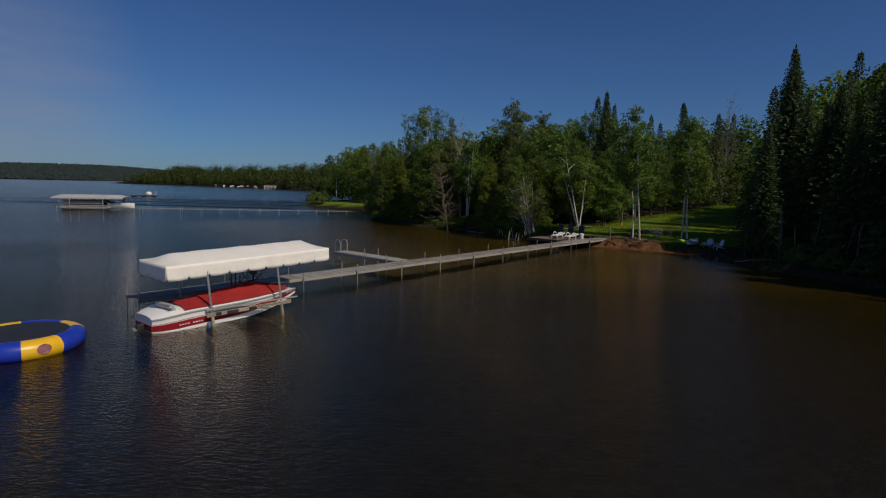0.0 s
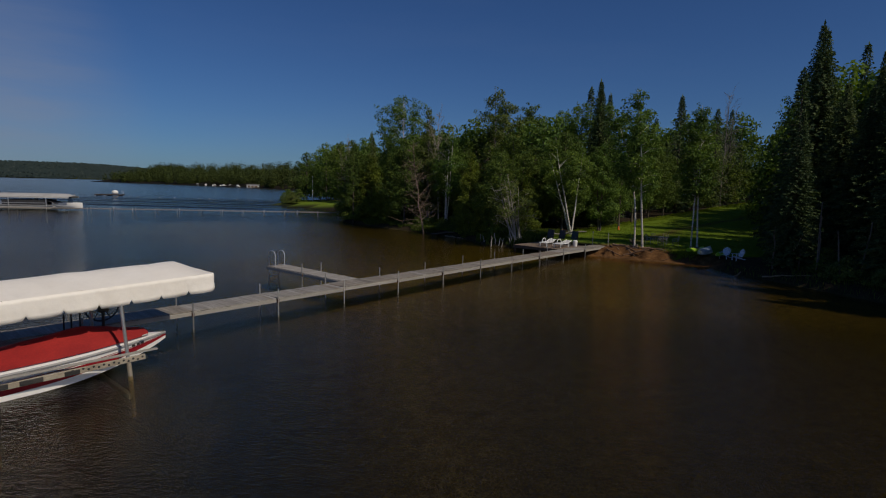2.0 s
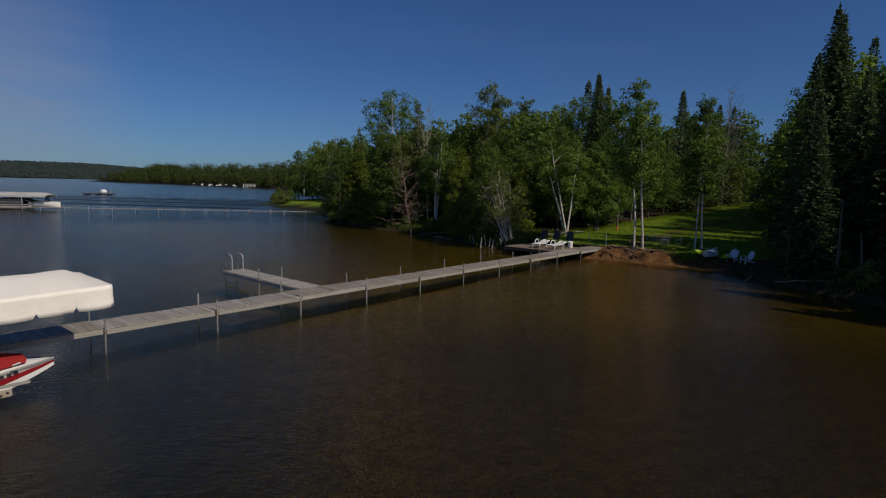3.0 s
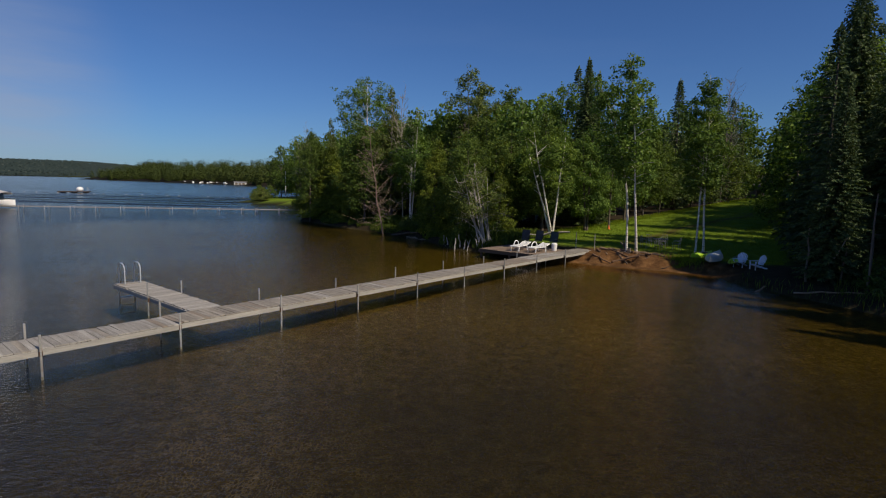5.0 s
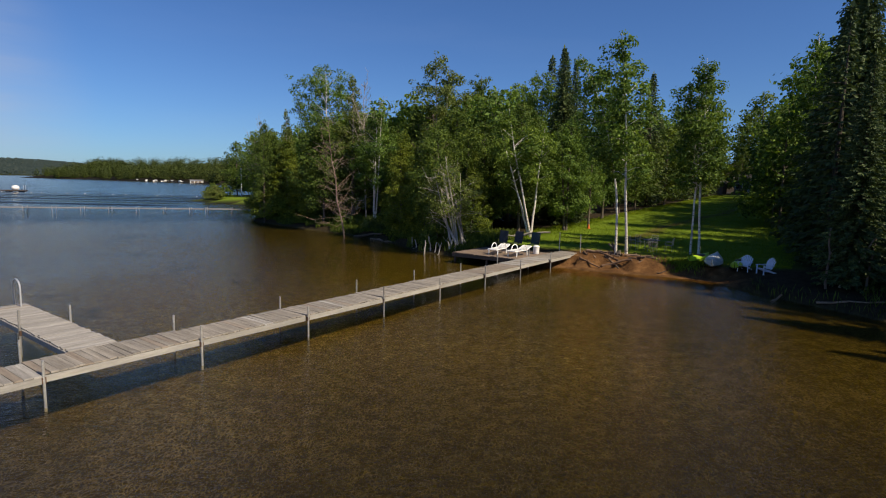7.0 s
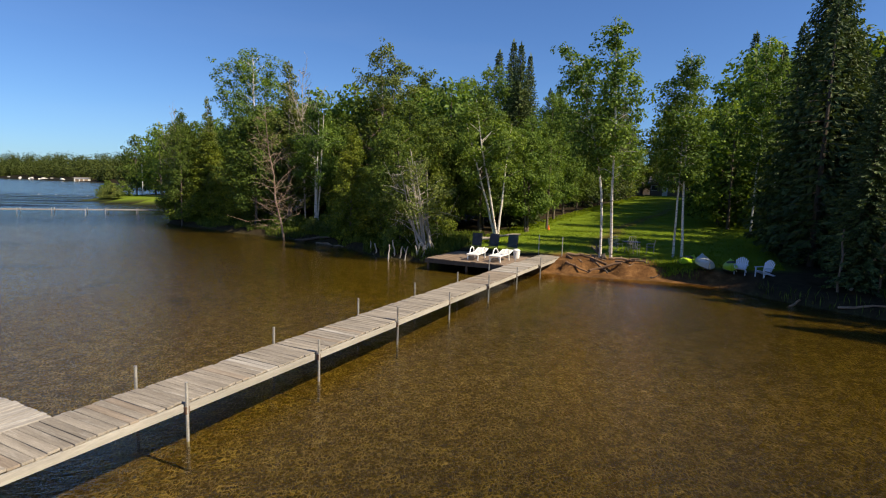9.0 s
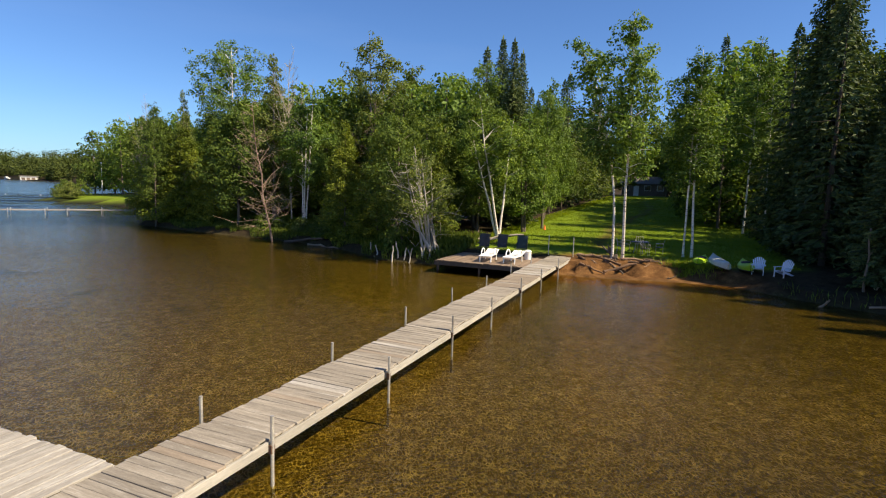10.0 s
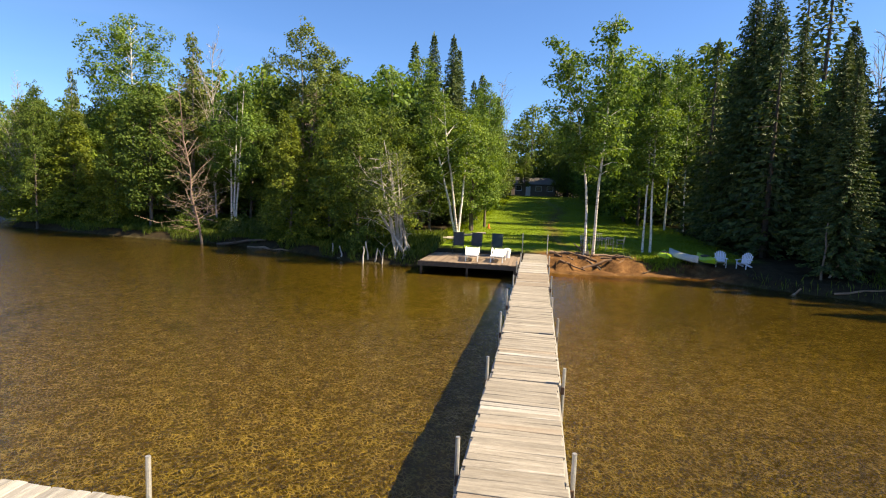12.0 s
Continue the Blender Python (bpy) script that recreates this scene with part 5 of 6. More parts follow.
def boat():
    L = 5.8
    root = thing("motorboat", DOCK @ pose(-16.50, -2.60, 0.09, 0, -0.6, 2.4), "white runabout with a maroon stripe under a red cover", "boat")
    n = 26

    def band(name, f, material, label="", sides=(1, -1), lift=0.0):
        bm = bmesh.new()
        for sg in sides:
            loft(bm, [[(x, sg * (y + lift), z) for y, z in f(x)] for x in (L * i / n for i in range(n + 1))], False)
        return smooth(part(name, bm, material, root, label), 50)

    def side(x, f):
        b, sh, ch, ke = hull_row(x, L)
        return b * (0.93 + 0.07 * f), ch + (sh - ch) * f

    def lo(x):
        return 0.10 + 0.34 * x / L

    def hi(x):
        return 0.56 + 0.20 * x / L

    band("hull_bottom", lambda x: [(0.0, hull_row(x, L)[3]), (hull_row(x, L)[0] * 0.5, (hull_row(x, L)[3] + hull_row(x, L)[2]) / 2 - 0.02), side(x, 0)], GELCOAT, "white lower hull")
    band("hull_side", lambda x: [side(x, 0), side(x, lo(x) / 2), side(x, lo(x))], GELCOAT, "white hull side")
    band("stripe", lambda x: [side(x, lo(x)), side(x, (lo(x) + hi(x)) / 2), side(x, hi(x))], MAROON, "broad maroon hull stripe")
    band("pinstripe", lambda x: [side(x, hi(x) + 0.04), side(x, hi(x) + 0.07)], MAROON, "thin maroon pinstripe", lift=0.004)
    band("topside", lambda x: [side(x, hi(x)), side(x, 1.0)], GELCOAT, "white topside")
    band("rub_rail", lambda x: [(side(x, 1)[0] + 0.02, side(x, 1)[1] - 0.03), (side(x, 1)[0] + 0.03, side(x, 1)[1]), (side(x, 1)[0], side(x, 1)[1] + 0.03)], GREY_VINYL, "grey rub rail")
    band("deck", lambda x: [(side(x, 1)[0], side(x, 1)[1]), (side(x, 1)[0] * 0.8, side(x, 1)[1] + 0.10 * side(x, 1)[0]), (side(x, 1)[0] * 0.4, side(x, 1)[1] + 0.14 * side(x, 1)[0]), (0, side(x, 1)[1] + 0.15 * side(x, 1)[0])], GELCOAT, "white deck")
    b, sh, ch, ke = hull_row(0, L)
    bm = bmesh.new()
    vs = [bm.verts.new((0, y, z)) for y, z in [(0, ke), (b * 0.93, ch), (b, sh), (b * 0.8, sh + 0.10 * b), (0, sh + 0.15 * b), (-b * 0.8, sh + 0.10 * b), (-b, sh), (-b * 0.93, ch)]]
    bm.faces.new(vs)
    part("transom", bm, GELCOAT, root, "white transom")
    za, zb = ch + (sh - ch) * lo(0), ch + (sh - ch) * hi(0)
    part("transom_stripe", bar((0.012, 2 * b * 0.95, zb - za), pose(-0.008, 0, (za + zb) / 2)), MAROON, root, "maroon stripe across the stern")
    # tented cover
    rows = []
    for i in range(19):
        x = 0.95 + 4.3 * i / 18
        bb = hull_row(x, L)[0]
        crest = 0.76 + 0.34 * max(0, x - 0.95) / 2.85 if x < 3.8 else 1.10 - 0.34 * (x - 3.8) / 1.45
        low = hull_row(x, L)[1] + 0.09
        w = bb * 0.93
        r = []
        for j in range(-8, 9):
            f = j / 8
            fold = 0.009 * math.sin(i * 1.9 + j * 1.1) * (1 - abs(f))
            r.append((x + 0.02 * math.sin(j), f * w, low + (crest - low) * (1 - abs(f) ** 1.3) + fold))
        rows.append(r)
    bm = loft(bmesh.new(), rows, False)
    smooth(part("cover", bm, RED_CLOTH, root, "red canvas cover drawn up to a peak"), 70)
    part("seat_back", bar((0.12, 0.9, 0.34), pose(0.60, -0.25, 0.68, 0, -28, 8), 0.04), GREY_VINYL, root, "grey folded rear seat")
    dr = part("outdrive", bar((0.24, 0.15, 0.18), pose(-0.14, -0.05, 0.12), 0.03), DARK_METAL, root, "dark stern drive leg")
    part("propeller", bar((0.10, 0.20, 0.03), pose(-0.30, -0.05, 0.06, 20), 0.01), ALU, dr)
    # maker's name and registration are plain bars
    for sg in (-1,):
        for k in range(9):
            if k == 4:
                continue
            y, z = side(0.75 + k * 0.09, 0.36)
            part("hull_mark", bar((0.055, 0.006, 0.036), pose(0.75 + k * 0.09, sg * (y + 0.008), z)), WHITE_TRIM, root, "pale block mark on the stripe")
        for k in range(3):
            y, z = side(4.75 + k * 0.13, 0.85)
            part("hull_mark", bar((0.08, 0.006, 0.07), pose(4.75 + k * 0.13, sg * (y + 0.012), z, 0, 0, 14)), DARK_METAL, root, "dark block mark near the bow")
    for i, x in enumerate((0.5, 4.9)):
        part("cleat", rod([(x, -0.72, 0.74), (x + 0.14, -0.70, 0.76)], 0.02, 6), CHROME, root)
    return root


boat()


def trampoline():
    """A water trampoline: a ring of blue and yellow tube panels and a dark mat."""
    root = thing("water_trampoline", pose(-11.72, 14.30, 0.27, 0, 0, 0), "floating trampoline with a blue and yellow inflated ring", "water trampoline")
    R, r = 1.27, 0.29
    spans = [(radians(90 * (k // 2) + (0 if k % 2 == 0 else 37)  - 51), radians(90 * (k // 2) + (37 if k % 2 == 0 else 90)  - 51)) for k in range(8)]
    for k, (a0, a1) in enumerate(spans):
        yellow = k % 2 == 0
        rows = [[((R + r * math.cos(t)) * math.cos(a), (R + r * math.cos(t)) * math.sin(a), r * math.sin(t)) for t in (2 * math.pi * j / 18 for j in range(18))] for a in np.linspace(a0, a1, 11)]
        smooth(part("tube_panel", loft(bmesh.new(), rows, True, False), YELLOW_PVC if yellow else BLUE_PVC, root, "yellow vinyl tube panel" if yellow else "blue vinyl tube panel"))
    bm = bmesh.new()
    bmesh.ops.create_circle(bm, cap_ends=True, segments=40, radius=R - 0.12, matrix=pose(0, 0, 0.26))
    part("mat", bm, BLACK, root, "black jumping mat")
    # printed emblem on the nearest yellow panel, as a plain oval
    for k in range(4):
        a = radians(90 * k - 51 + 18.5)
        bm = bmesh.new()
        bmesh.ops.create_circle(bm, cap_ends=True, segments=20, radius=1, matrix=pose(0, 0, 0, 0, 0, math.degrees(a)) @ pose(R + r + 0.006, 0, 0.05, 90, 0, 90) @ Matrix.Diagonal((0.17, 0.14, 1, 1)))
        part("emblem", bm, surf("dark_emblem", (0.16, 0.03, 0.04), (0.4, 0.2, 0.22), 0.5, coarse=9), root, "dark oval emblem")
    return root


trampoline()

# ---------------------------------------------------------------- things on the deck and the bank


def at_dock(s, n, z=None, turn=0.0):
    m = DOCK @ pose(s, n, 0, 0, 0, turn)
    if z is None:
        z = ground_z(m.translation.x, m.translation.y)
    m.translation.z = z
    return m


def chaise(m):
    """A white plastic sun lounger: slatted bed, raised back, curved arms and legs. It faces along its own -x."""
    root = thing("sun_lounger", m, "white moulded plastic sun lounger with looped arms", "lounger", "loungers on the deck")
    bm = bmesh.new()
    for y in (-0.29, 0.29):
        tube(bm, [(-0.95, y, 0.33), (0.30, y, 0.33), (0.85, y, 0.50)], 0.035, 8)
    tube(bm, [(-0.95, -0.29, 0.33), (-0.95, 0.29, 0.33)], 0.035, 8)
    tube(bm, [(0.85, -0.29, 0.50), (0.85, 0.29, 0.50)], 0.035, 8)
    smooth(part("frame", bm, PLASTIC, root))
    for k in range(12):
        part("slat", bar((0.085, 0.56, 0.022), pose(-0.88 + k * 0.10, 0, 0.345), 0.006), PLASTIC, root)
    for k in range(6):
        part("slat", bar((0.085, 0.56, 0.022), pose(0.36 + k * 0.092, 0, 0.362 + k * 0.029, 0, -17), 0.006), PLASTIC, root)
    for y in (-0.33, 0.33):
        pts = [(-0.05 + 0.33 * math.cos(a), y, 0.34 + 0.30 * math.sin(a)) for a in np.linspace(0, math.pi, 11)]
        smooth(part("arm", rod(pts, 0.032, 8), PLASTIC, root, "looped white arm"))
        for x in (-0.80, 0.35):
            part("leg", bar((0.07, 0.05, 0.34), pose(x, y * 0.88, 0.17, 0, 6 if x < 0 else -6), 0.012), PLASTIC, root)
    return root


def mesh_chair(m, cloth, label):
    """A dark folding chair with a tall sling back; it faces its own -x."""
    root = thing("folding_chair", m, label, "chair", "dark chairs on the deck")
    part("seat", bar((0.48, 0.50, 0.025), pose(0, 0, 0.40, 0, 4), 0.008), cloth, root)
    part("backrest", bar((0.03, 0.50, 0.68), pose(0.30, 0, 0.74, 0, 14), 0.012), cloth, root)
    for y in (-0.27, 0.27):
        part("leg", rod([(-0.28, y, 0), (0.20, y, 0.42), (0.40, y, 1.08)], 0.013, 6), DARK_METAL, root)
        part("leg", rod([(0.34, y, 0), (-0.22, y, 0.42)], 0.013, 6), DARK_METAL, root)
        part("armrest", bar((0.46, 0.05, 0.025), pose(0.05, y, 0.62), 0.008), DARK_METAL, root)
    return root


DECK_Z = 0.585
chaise(at_dock(19.15, 2.80, DECK_Z, 4) @ Matrix.Scale(0.9, 4))
chaise(at_dock(19.25, 1.60, DECK_Z, -3) @ Matrix.Scale(0.9, 4))
mesh_chair(at_dock(21.0, 3.75, DECK_Z, 5), CHARCOAL, "charcoal sling-back folding chair on the deck")
mesh_chair(at_dock(21.2, 2.9, DECK_Z, -4), CHARCOAL, "charcoal sling-back folding chair on the deck")
mesh_chair(at_dock(21.3, 1.85, DECK_Z, 2), TEAL, "dark teal sling-back folding chair on the deck")


def bucket():
    root = thing("bucket", at_dock(20.6, 1.3, DECK_Z), "pale lidded bucket beside the loungers", "bucket")
    smooth(part("body", tube(bmesh.new(), [(0, 0, 0), (0, 0, 0.38)], [0.15, 0.18], 16), PLASTIC, root))
    bm = bmesh.new()
    bmesh.ops.create_uvsphere(bm, u_segments=16, v_segments=8, radius=0.19, matrix=pose(0, 0, 0.38) @ Matrix.Diagonal((1, 1, 0.5, 1)))
    smooth(part("lid", bm, PLASTIC, root))
    return root


bucket()


def adirondack(m):
    """A fan-backed garden chair; it faces its own -x."""
    root = thing("adirondack_chair", m, "pale fan-backed adirondack chair on the grass bank", "chair", "garden chairs on the bank")
    for k in range(5):
        part("seat_slat", bar((0.10, 0.52, 0.022), pose(-0.26 + k * 0.112, 0, 0.37 - k * 0.028, 0, 14), 0.005), SKYLIT_WHITE, root)
    for k in range(7):
        y = (k - 3) * 0.083
        h = 0.72 - 0.035 * (k - 3) ** 2 * 0.55
        part("back_slat", bar((0.022, 0.078, h), pose(0.36, y * 1.08, 0.30 + h / 2, (3 - k) * 2.2, 22), 0.006), SKYLIT_WHITE, root)
    part("back_rail", bar((0.03, 0.60, 0.07), pose(0.36, 0, 0.56, 0, 22), 0.006), SKYLIT_WHITE, root)
    for y in (-0.32, 0.32):
        part("armrest", bar((0.72, 0.13, 0.024), pose(0.02, y, 0.56), 0.012), SKYLIT_WHITE, root)
        part("front_leg", bar((0.09, 0.03, 0.56), pose(-0.28, y * 0.9, 0.27), 0.006), SKYLIT_WHITE, root)
        part("rear_leg", bar((0.98, 0.03, 0.10), pose(0.16, y * 0.82, 0.20, 0, 17), 0.006), SKYLIT_WHITE, root)
    return root


def on_ground(x, y, turn=0.0, up=0.0):
    return pose(x, y, ground_z(x, y) + up, 0, 0, turn)


adirondack(on_ground(20.0, 41.85, 40) @ Matrix.Scale(0.74, 4))
adirondack(on_ground(20.36, 40.95, 5) @ Matrix.Scale(0.74, 4))


def shell_boat(name, m, length, beam, high, material, label, category, seat=True):
    """A small hull lying keel up or right way up on the bank."""
    root = thing(name, m, label, category)
    rows = []
    for i in range(21):
        t = -1 + 2 * i / 20
        b = beam / 2 * (1 - abs(t) ** 2.3) + 0.01
        h = high * (0.78 + 0.22 * abs(t) ** 2)
        rows.append([(t * length / 2, b * math.cos(a), h * math.sin(a) ** 0.8) for a in np.linspace(0, math.pi, 11)])
    smooth(part("hull", loft(bmesh.new(), rows, False), material, root), 60)
    for sg in (-1, 1):
        pts = [(-1 + 2 * i / 20, 0) for i in range(21)]
        part("gunwale", rod([(t * length / 2, sg * (beam / 2 * (1 - abs(t) ** 2.3) + 0.012), 0.02) for t, _ in pts], 0.018, 6), DARK_METAL, root)
    part("keel_strip", rod([(t * length / 2, 0, high * (0.78 + 0.22 * t * t) + 0.004) for t in np.linspace(-0.9, 0.9, 13)], 0.012, 6), material, root)
    if seat:
        bm = bmesh.new()
        bmesh.ops.create_uvsphere(bm, u_segments=18, v_segments=8, radius=1, matrix=pose(0.05 * length, 0, high * 0.78) @ Matrix.Diagonal((0.45, beam * 0.28, 0.05, 1)))
        smooth(part("cockpit", bm, BLACK, root, "dark cockpit rim"))
    return root


shell_boat("canoe", on_ground(19.55, 43.6, 56) @ pose(0, 0, 0.04, 6, 0, 0), 3.9, 0.82, 0.36, CANOE_GREY, "grey canoe lying keel up on the grass", "canoe", False)
shell_boat("kayak", on_ground(20.4, 42.85, 50) @ pose(0, 0, 0.03, -8, 0, 0), 2.9, 0.72, 0.30, LIME, "lime green kayak lying on the bank", "kayak")
shell_boat("kayak", on_ground(19.2, 44.35, 40) @ pose(0, 0, 0.03, 5, 0, 0), 2.5, 0.70, 0.28, LIME, "lime green kayak half hidden in the bank grass", "kayak")


def patio_table():
    root = thing("garden_table", at_dock(25.1, -3.6) @ Matrix.Scale(0.86, 4), "round grey metal garden table under the birches", "table")
    bm = bmesh.new()
    bmesh.ops.create_cone(bm, cap_ends=True, segments=28, radius1=0.55, radius2=0.55, depth=0.03, matrix=pose(0, 0, 0.71))
    part("tabletop", bm, DARK_METAL, root)
    for k in range(4):
        a = k * math.pi / 2 + 0.5
        part("leg", rod([(0.42 * math.cos(a), 0.42 * math.sin(a), 0), (0.25 * math.cos(a), 0.25 * math.sin(a), 0.7)], 0.015, 6), GALV, root)
    return root


def patio_chair(m):
    root = thing("garden_chair", m, "thin grey metal garden chair beside the table", "chair", "chairs round the garden table")
    part("seat", bar((0.42, 0.44, 0.025), pose(0, 0, 0.43), 0.008), DARK_METAL, root)
    bm = bmesh.new()
    for y in (-0.2, -0.07, 0.07, 0.2):
        tube(bm, [(0.2, y, 0.43), (0.28, y, 0.88)], 0.011, 5)
    tube(bm, [(0.28, -0.22, 0.88), (0.28, 0.22, 0.88)], 0.014, 6)
    part("backrest", bm, GALV, root)
    for x in (-0.18, 0.2):
        for y in (-0.2, 0.2):
            part("leg", rod([(x, y, 0.43), (x * 1.15, y * 1.1, 0)], 0.013, 5), GALV, root)
    for y in (-0.23, 0.23):
        part("armrest", rod([(0.24, y, 0.66), (-0.18, y, 0.65), (-0.2, y, 0.43)], 0.012, 5), GALV, root)
    return root


patio_table()
for k, (ds, dn, tr) in enumerate(((-0.1, 0.95, 90), (0.85, 0.1, 0), (0.05, -0.95, -90), (-0.8, -0.3, 170), (0.6, 0.8, 50))):
    patio_chair(at_dock(25.1 + ds, -3.6 + dn, None, tr) @ Matrix.Scale(0.86, 4))


def log(name, a, b, r, material, label, category="driftwood", stubs=2, seed=1, under=True):
    """A crooked worn log from a to b, with broken branch stubs."""
    rng = np.random.default_rng(seed)
    a, b = np.array(a, float), np.array(b, float)
    root = thing(name, Matrix.Translation(a), label, category)
    pts = [(b - a) * t + rng.normal(size=3) * r * 0.45 * (0 < t < 1) for t in np.linspace(0, 1, 6)]
    bm = tube(bmesh.new(), pts, [r * (1 - 0.45 * i / 5) * rng.uniform(0.88, 1.1) for i in range(6)], 9)
    for v in bm.verts:
        v.co += Vector(rng.normal(size=3) * r * 0.05)
    smooth(part("stem", bm, material, root), 60)
    for k in range(stubs):
        p = pts[1 + k % 4]
        d = rng.normal(size=3)
        d[2] = abs(d[2]) * 0.8
        part("stub", rod([p, p + d / np.linalg.norm(d) * r * 4], [r * 0.35, r * 0.15], 6), material, root)
    return root


def gpt(x, y, up):
    return (x, y, ground_z(x, y) + up)


def bank_pt(s, n, up):
    v = DOCK @ Vector((s, n, 0))
    return gpt(v.x, v.y, up)


L_DRIFT = "bleached driftwood log on the sand bank"
for k, (a, b, r) in enumerate((((22.75, -0.75, 0.10), (22.9, -1.9, 0.10), 0.085), ((22.8, -2.0, 0.08), (22.95, -2.7, 0.08), 0.11), ((22.7, -2.9, 0.08), (22.8, -4.4, 0.08), 0.07),
                               ((21.7, -1.0, 0.08), (20.9, -1.9, 0.03), 0.08), ((21.9, -2.2, 0.10), (21.2, -2.8, 0.05), 0.11), ((21.5, -3.0, 0.05), (21.9, -1.6, 0.22), 0.06),
                               ((21.0, -2.3, 0.06), (21.4, -3.7, 0.1), 0.09), ((22.1, -3.8, 0.05), (21.6, -4.3, 0.25), 0.07), ((20.7, -1.2, 0.05), (20.5, -2.4, 0.05), 0.06))):
    log("driftwood_log", bank_pt(*a), bank_pt(*b), r, DRIFT if k < 3 else DARK_DRIFT, L_DRIFT if k < 3 else "brown half-buried log on the eroded sand bank", seed=k + 3)
rng_ = np.random.default_rng(77)
for k in range(8):
    s_, n_, a_ = rng_.uniform(20.9, 22.7), rng_.uniform(-5.2, -0.8), rng_.uniform(0, 6.28)
    r_ = rng_.uniform(0.3, 0.9)
    log("root", bank_pt(s_, n_, 0.02), bank_pt(s_ + r_ * math.cos(a_) * 0.6, n_ + r_ * math.sin(a_), rng_.uniform(0.02, 0.2)), rng_.uniform(0.025, 0.06), DARK_WOOD if k % 2 else DRIFT, "dark broken root on the eroded sand bank", "root", 1, 120 + k)
log("birch_stump", bank_pt(22.55, -2.55, -0.05), bank_pt(22.6, -2.6, 0.28), 0.2, BARK, "dark root stump at the foot of the birches", "stump", 3, 40)
# weathered uprights and fallen stems where the wood meets the water
for k, (x, y, h, lx, ly) in enumerate(((4.7, 52.9, 0.85, 0.02, 0.0), (5.0, 52.3, 0.75, -0.1, 0.1), (5.45, 50.7, 0.9, 0.05, 0.0), (5.85, 50.9, 1.1, -0.12, 0.1), (6.05, 50.6, 0.8, 0.15, 0.0),
                                       (6.85, 50.3, 1.0, 0.25, -0.1), (7.05, 50.1, 0.9, -0.22, 0.05), (6.6, 50.5, 0.7, -0.3, 0.2))):
    log("dead_stub", (x, y, -0.25), (x + lx, y + ly, h), 0.055, ALDER_BARK, "thin bleached dead stem standing in the shallows", "dead stem", 2 if k % 2 else 0, 60 + k)
log("leaning_trunk", (7.75, 50.0, -0.05), (6.3, 51.2, 2.9), 0.10, ALDER_BARK, "pale leaning alder trunk over the water", "trunk", 4, 71)
log("leaning_trunk", (7.95, 50.3, 0.0), (7.2, 51.3, 3.2), 0.08, ALDER_BARK, "pale leaning alder trunk over the water", "trunk", 4, 72)
for k, (x, y, h, lx, ly) in enumerate(((7.0, 49.75, 0.95, 0.42, 0.3), (7.35, 49.7, 0.9, -0.12, 0.35), (6.2, 50.2, 0.8, 0.3, 0.3))):
    log("root", (x, y, -0.15), (x + lx, y + ly, h), 0.045, ALDER_BARK, "bare pale root reaching down to the water", "root", 1, 85 + k)
log("fallen_branch", (4.9, 51.5, 0.03), (7.6, 49.6, 0.10), 0.05, DARK_WOOD, "dark wet fallen branch along the bank", "branch", 3, 73)
log("fallen_log", gpt(0.3, 60.6, 0.06), gpt(2.6, 58.3, 0.12), 0.10, DARK_WOOD, "dark fallen log at the water's edge", "log", 3, 74)
log("fallen_log", (1.7, 58.9, 0.05), (3.4, 56.3, 0.08), 0.09, DRIFT, "pale fallen log at the water's edge", "log", 1, 75)
log("fallen_log", gpt(11.4, 53.0, 0.2), gpt(13.6, 52.2, 0.55), 0.09, PALE_DEAD, "pale fallen birch stem on the bank", "log", 3, 76)
log("fallen_log", gpt(9.2, 52.4, 0.15), gpt(12.0, 52.1, 0.35), 0.07, PALE_DEAD, "pale fallen birch stem on the bank", "log", 2, 77)
log("fallen_log", gpt(19.6, 36.8, 0.12), gpt(21.2, 35.0, 0.12), 0.045, DRIFT, "bleached log along the dark bank", "log", 2, 78)
log("dead_stub", (18.55, 37.9, -0.1), (18.85, 37.65, 0.34), 0.06, DRIFT, "short bleached stub leaning out of the water", "dead stem", 0, 79)
log("leaning_trunk", gpt(21.3, 37.8, 0), gpt(21.8, 37.0, 2.0), 0.05, PALE_DEAD, "thin pale leaning stem on the dark bank", "trunk", 3, 80)
for k in range(14):
    x, y = 24.0 - 0.35 * k + random.uniform(-0.4, 0.4), 27 + 0.85 * k + random.uniform(-0.4, 0.4)
    log("bank_stem", gpt(x + 1.6, y, -0.1), gpt(x + 1.6 + random.uniform(-0.4, 0.4), y + random.uniform(-0.4, 0.4), random.uniform(2.2, 4.0)), 0.05, BARK, "thin grey stem in the shade of the bank", "stem", 3, 90 + k)


def marker():
    root = thing("marker_cone", at_dock(33.6, 3.4) @ Matrix.Scale(0.75, 4), "small orange cone in the long grass", "cone")
    smooth(part("body", tube(bmesh.new(), [(0, 0, 0.03), (0, 0, 0.5)], [0.14, 0.03], 14), ORANGE, root))
    part("base", bar((0.34, 0.34, 0.03), pose(0, 0, 0.015), 0.01), ORANGE, root)


marker()
for s, n, h in ((22.15, 0.62, 0.28), (22.15, -0.62, 0.25)):
    root = thing("gate_post", at_dock(s, n), "thin grey pipe stake at the head of the dock", "post", "stakes at the dock head")
    smooth(part("pipe", rod([(0, 0, -0.3), (0, 0, 0.75 + h)], 0.024, 8), GALV, root))


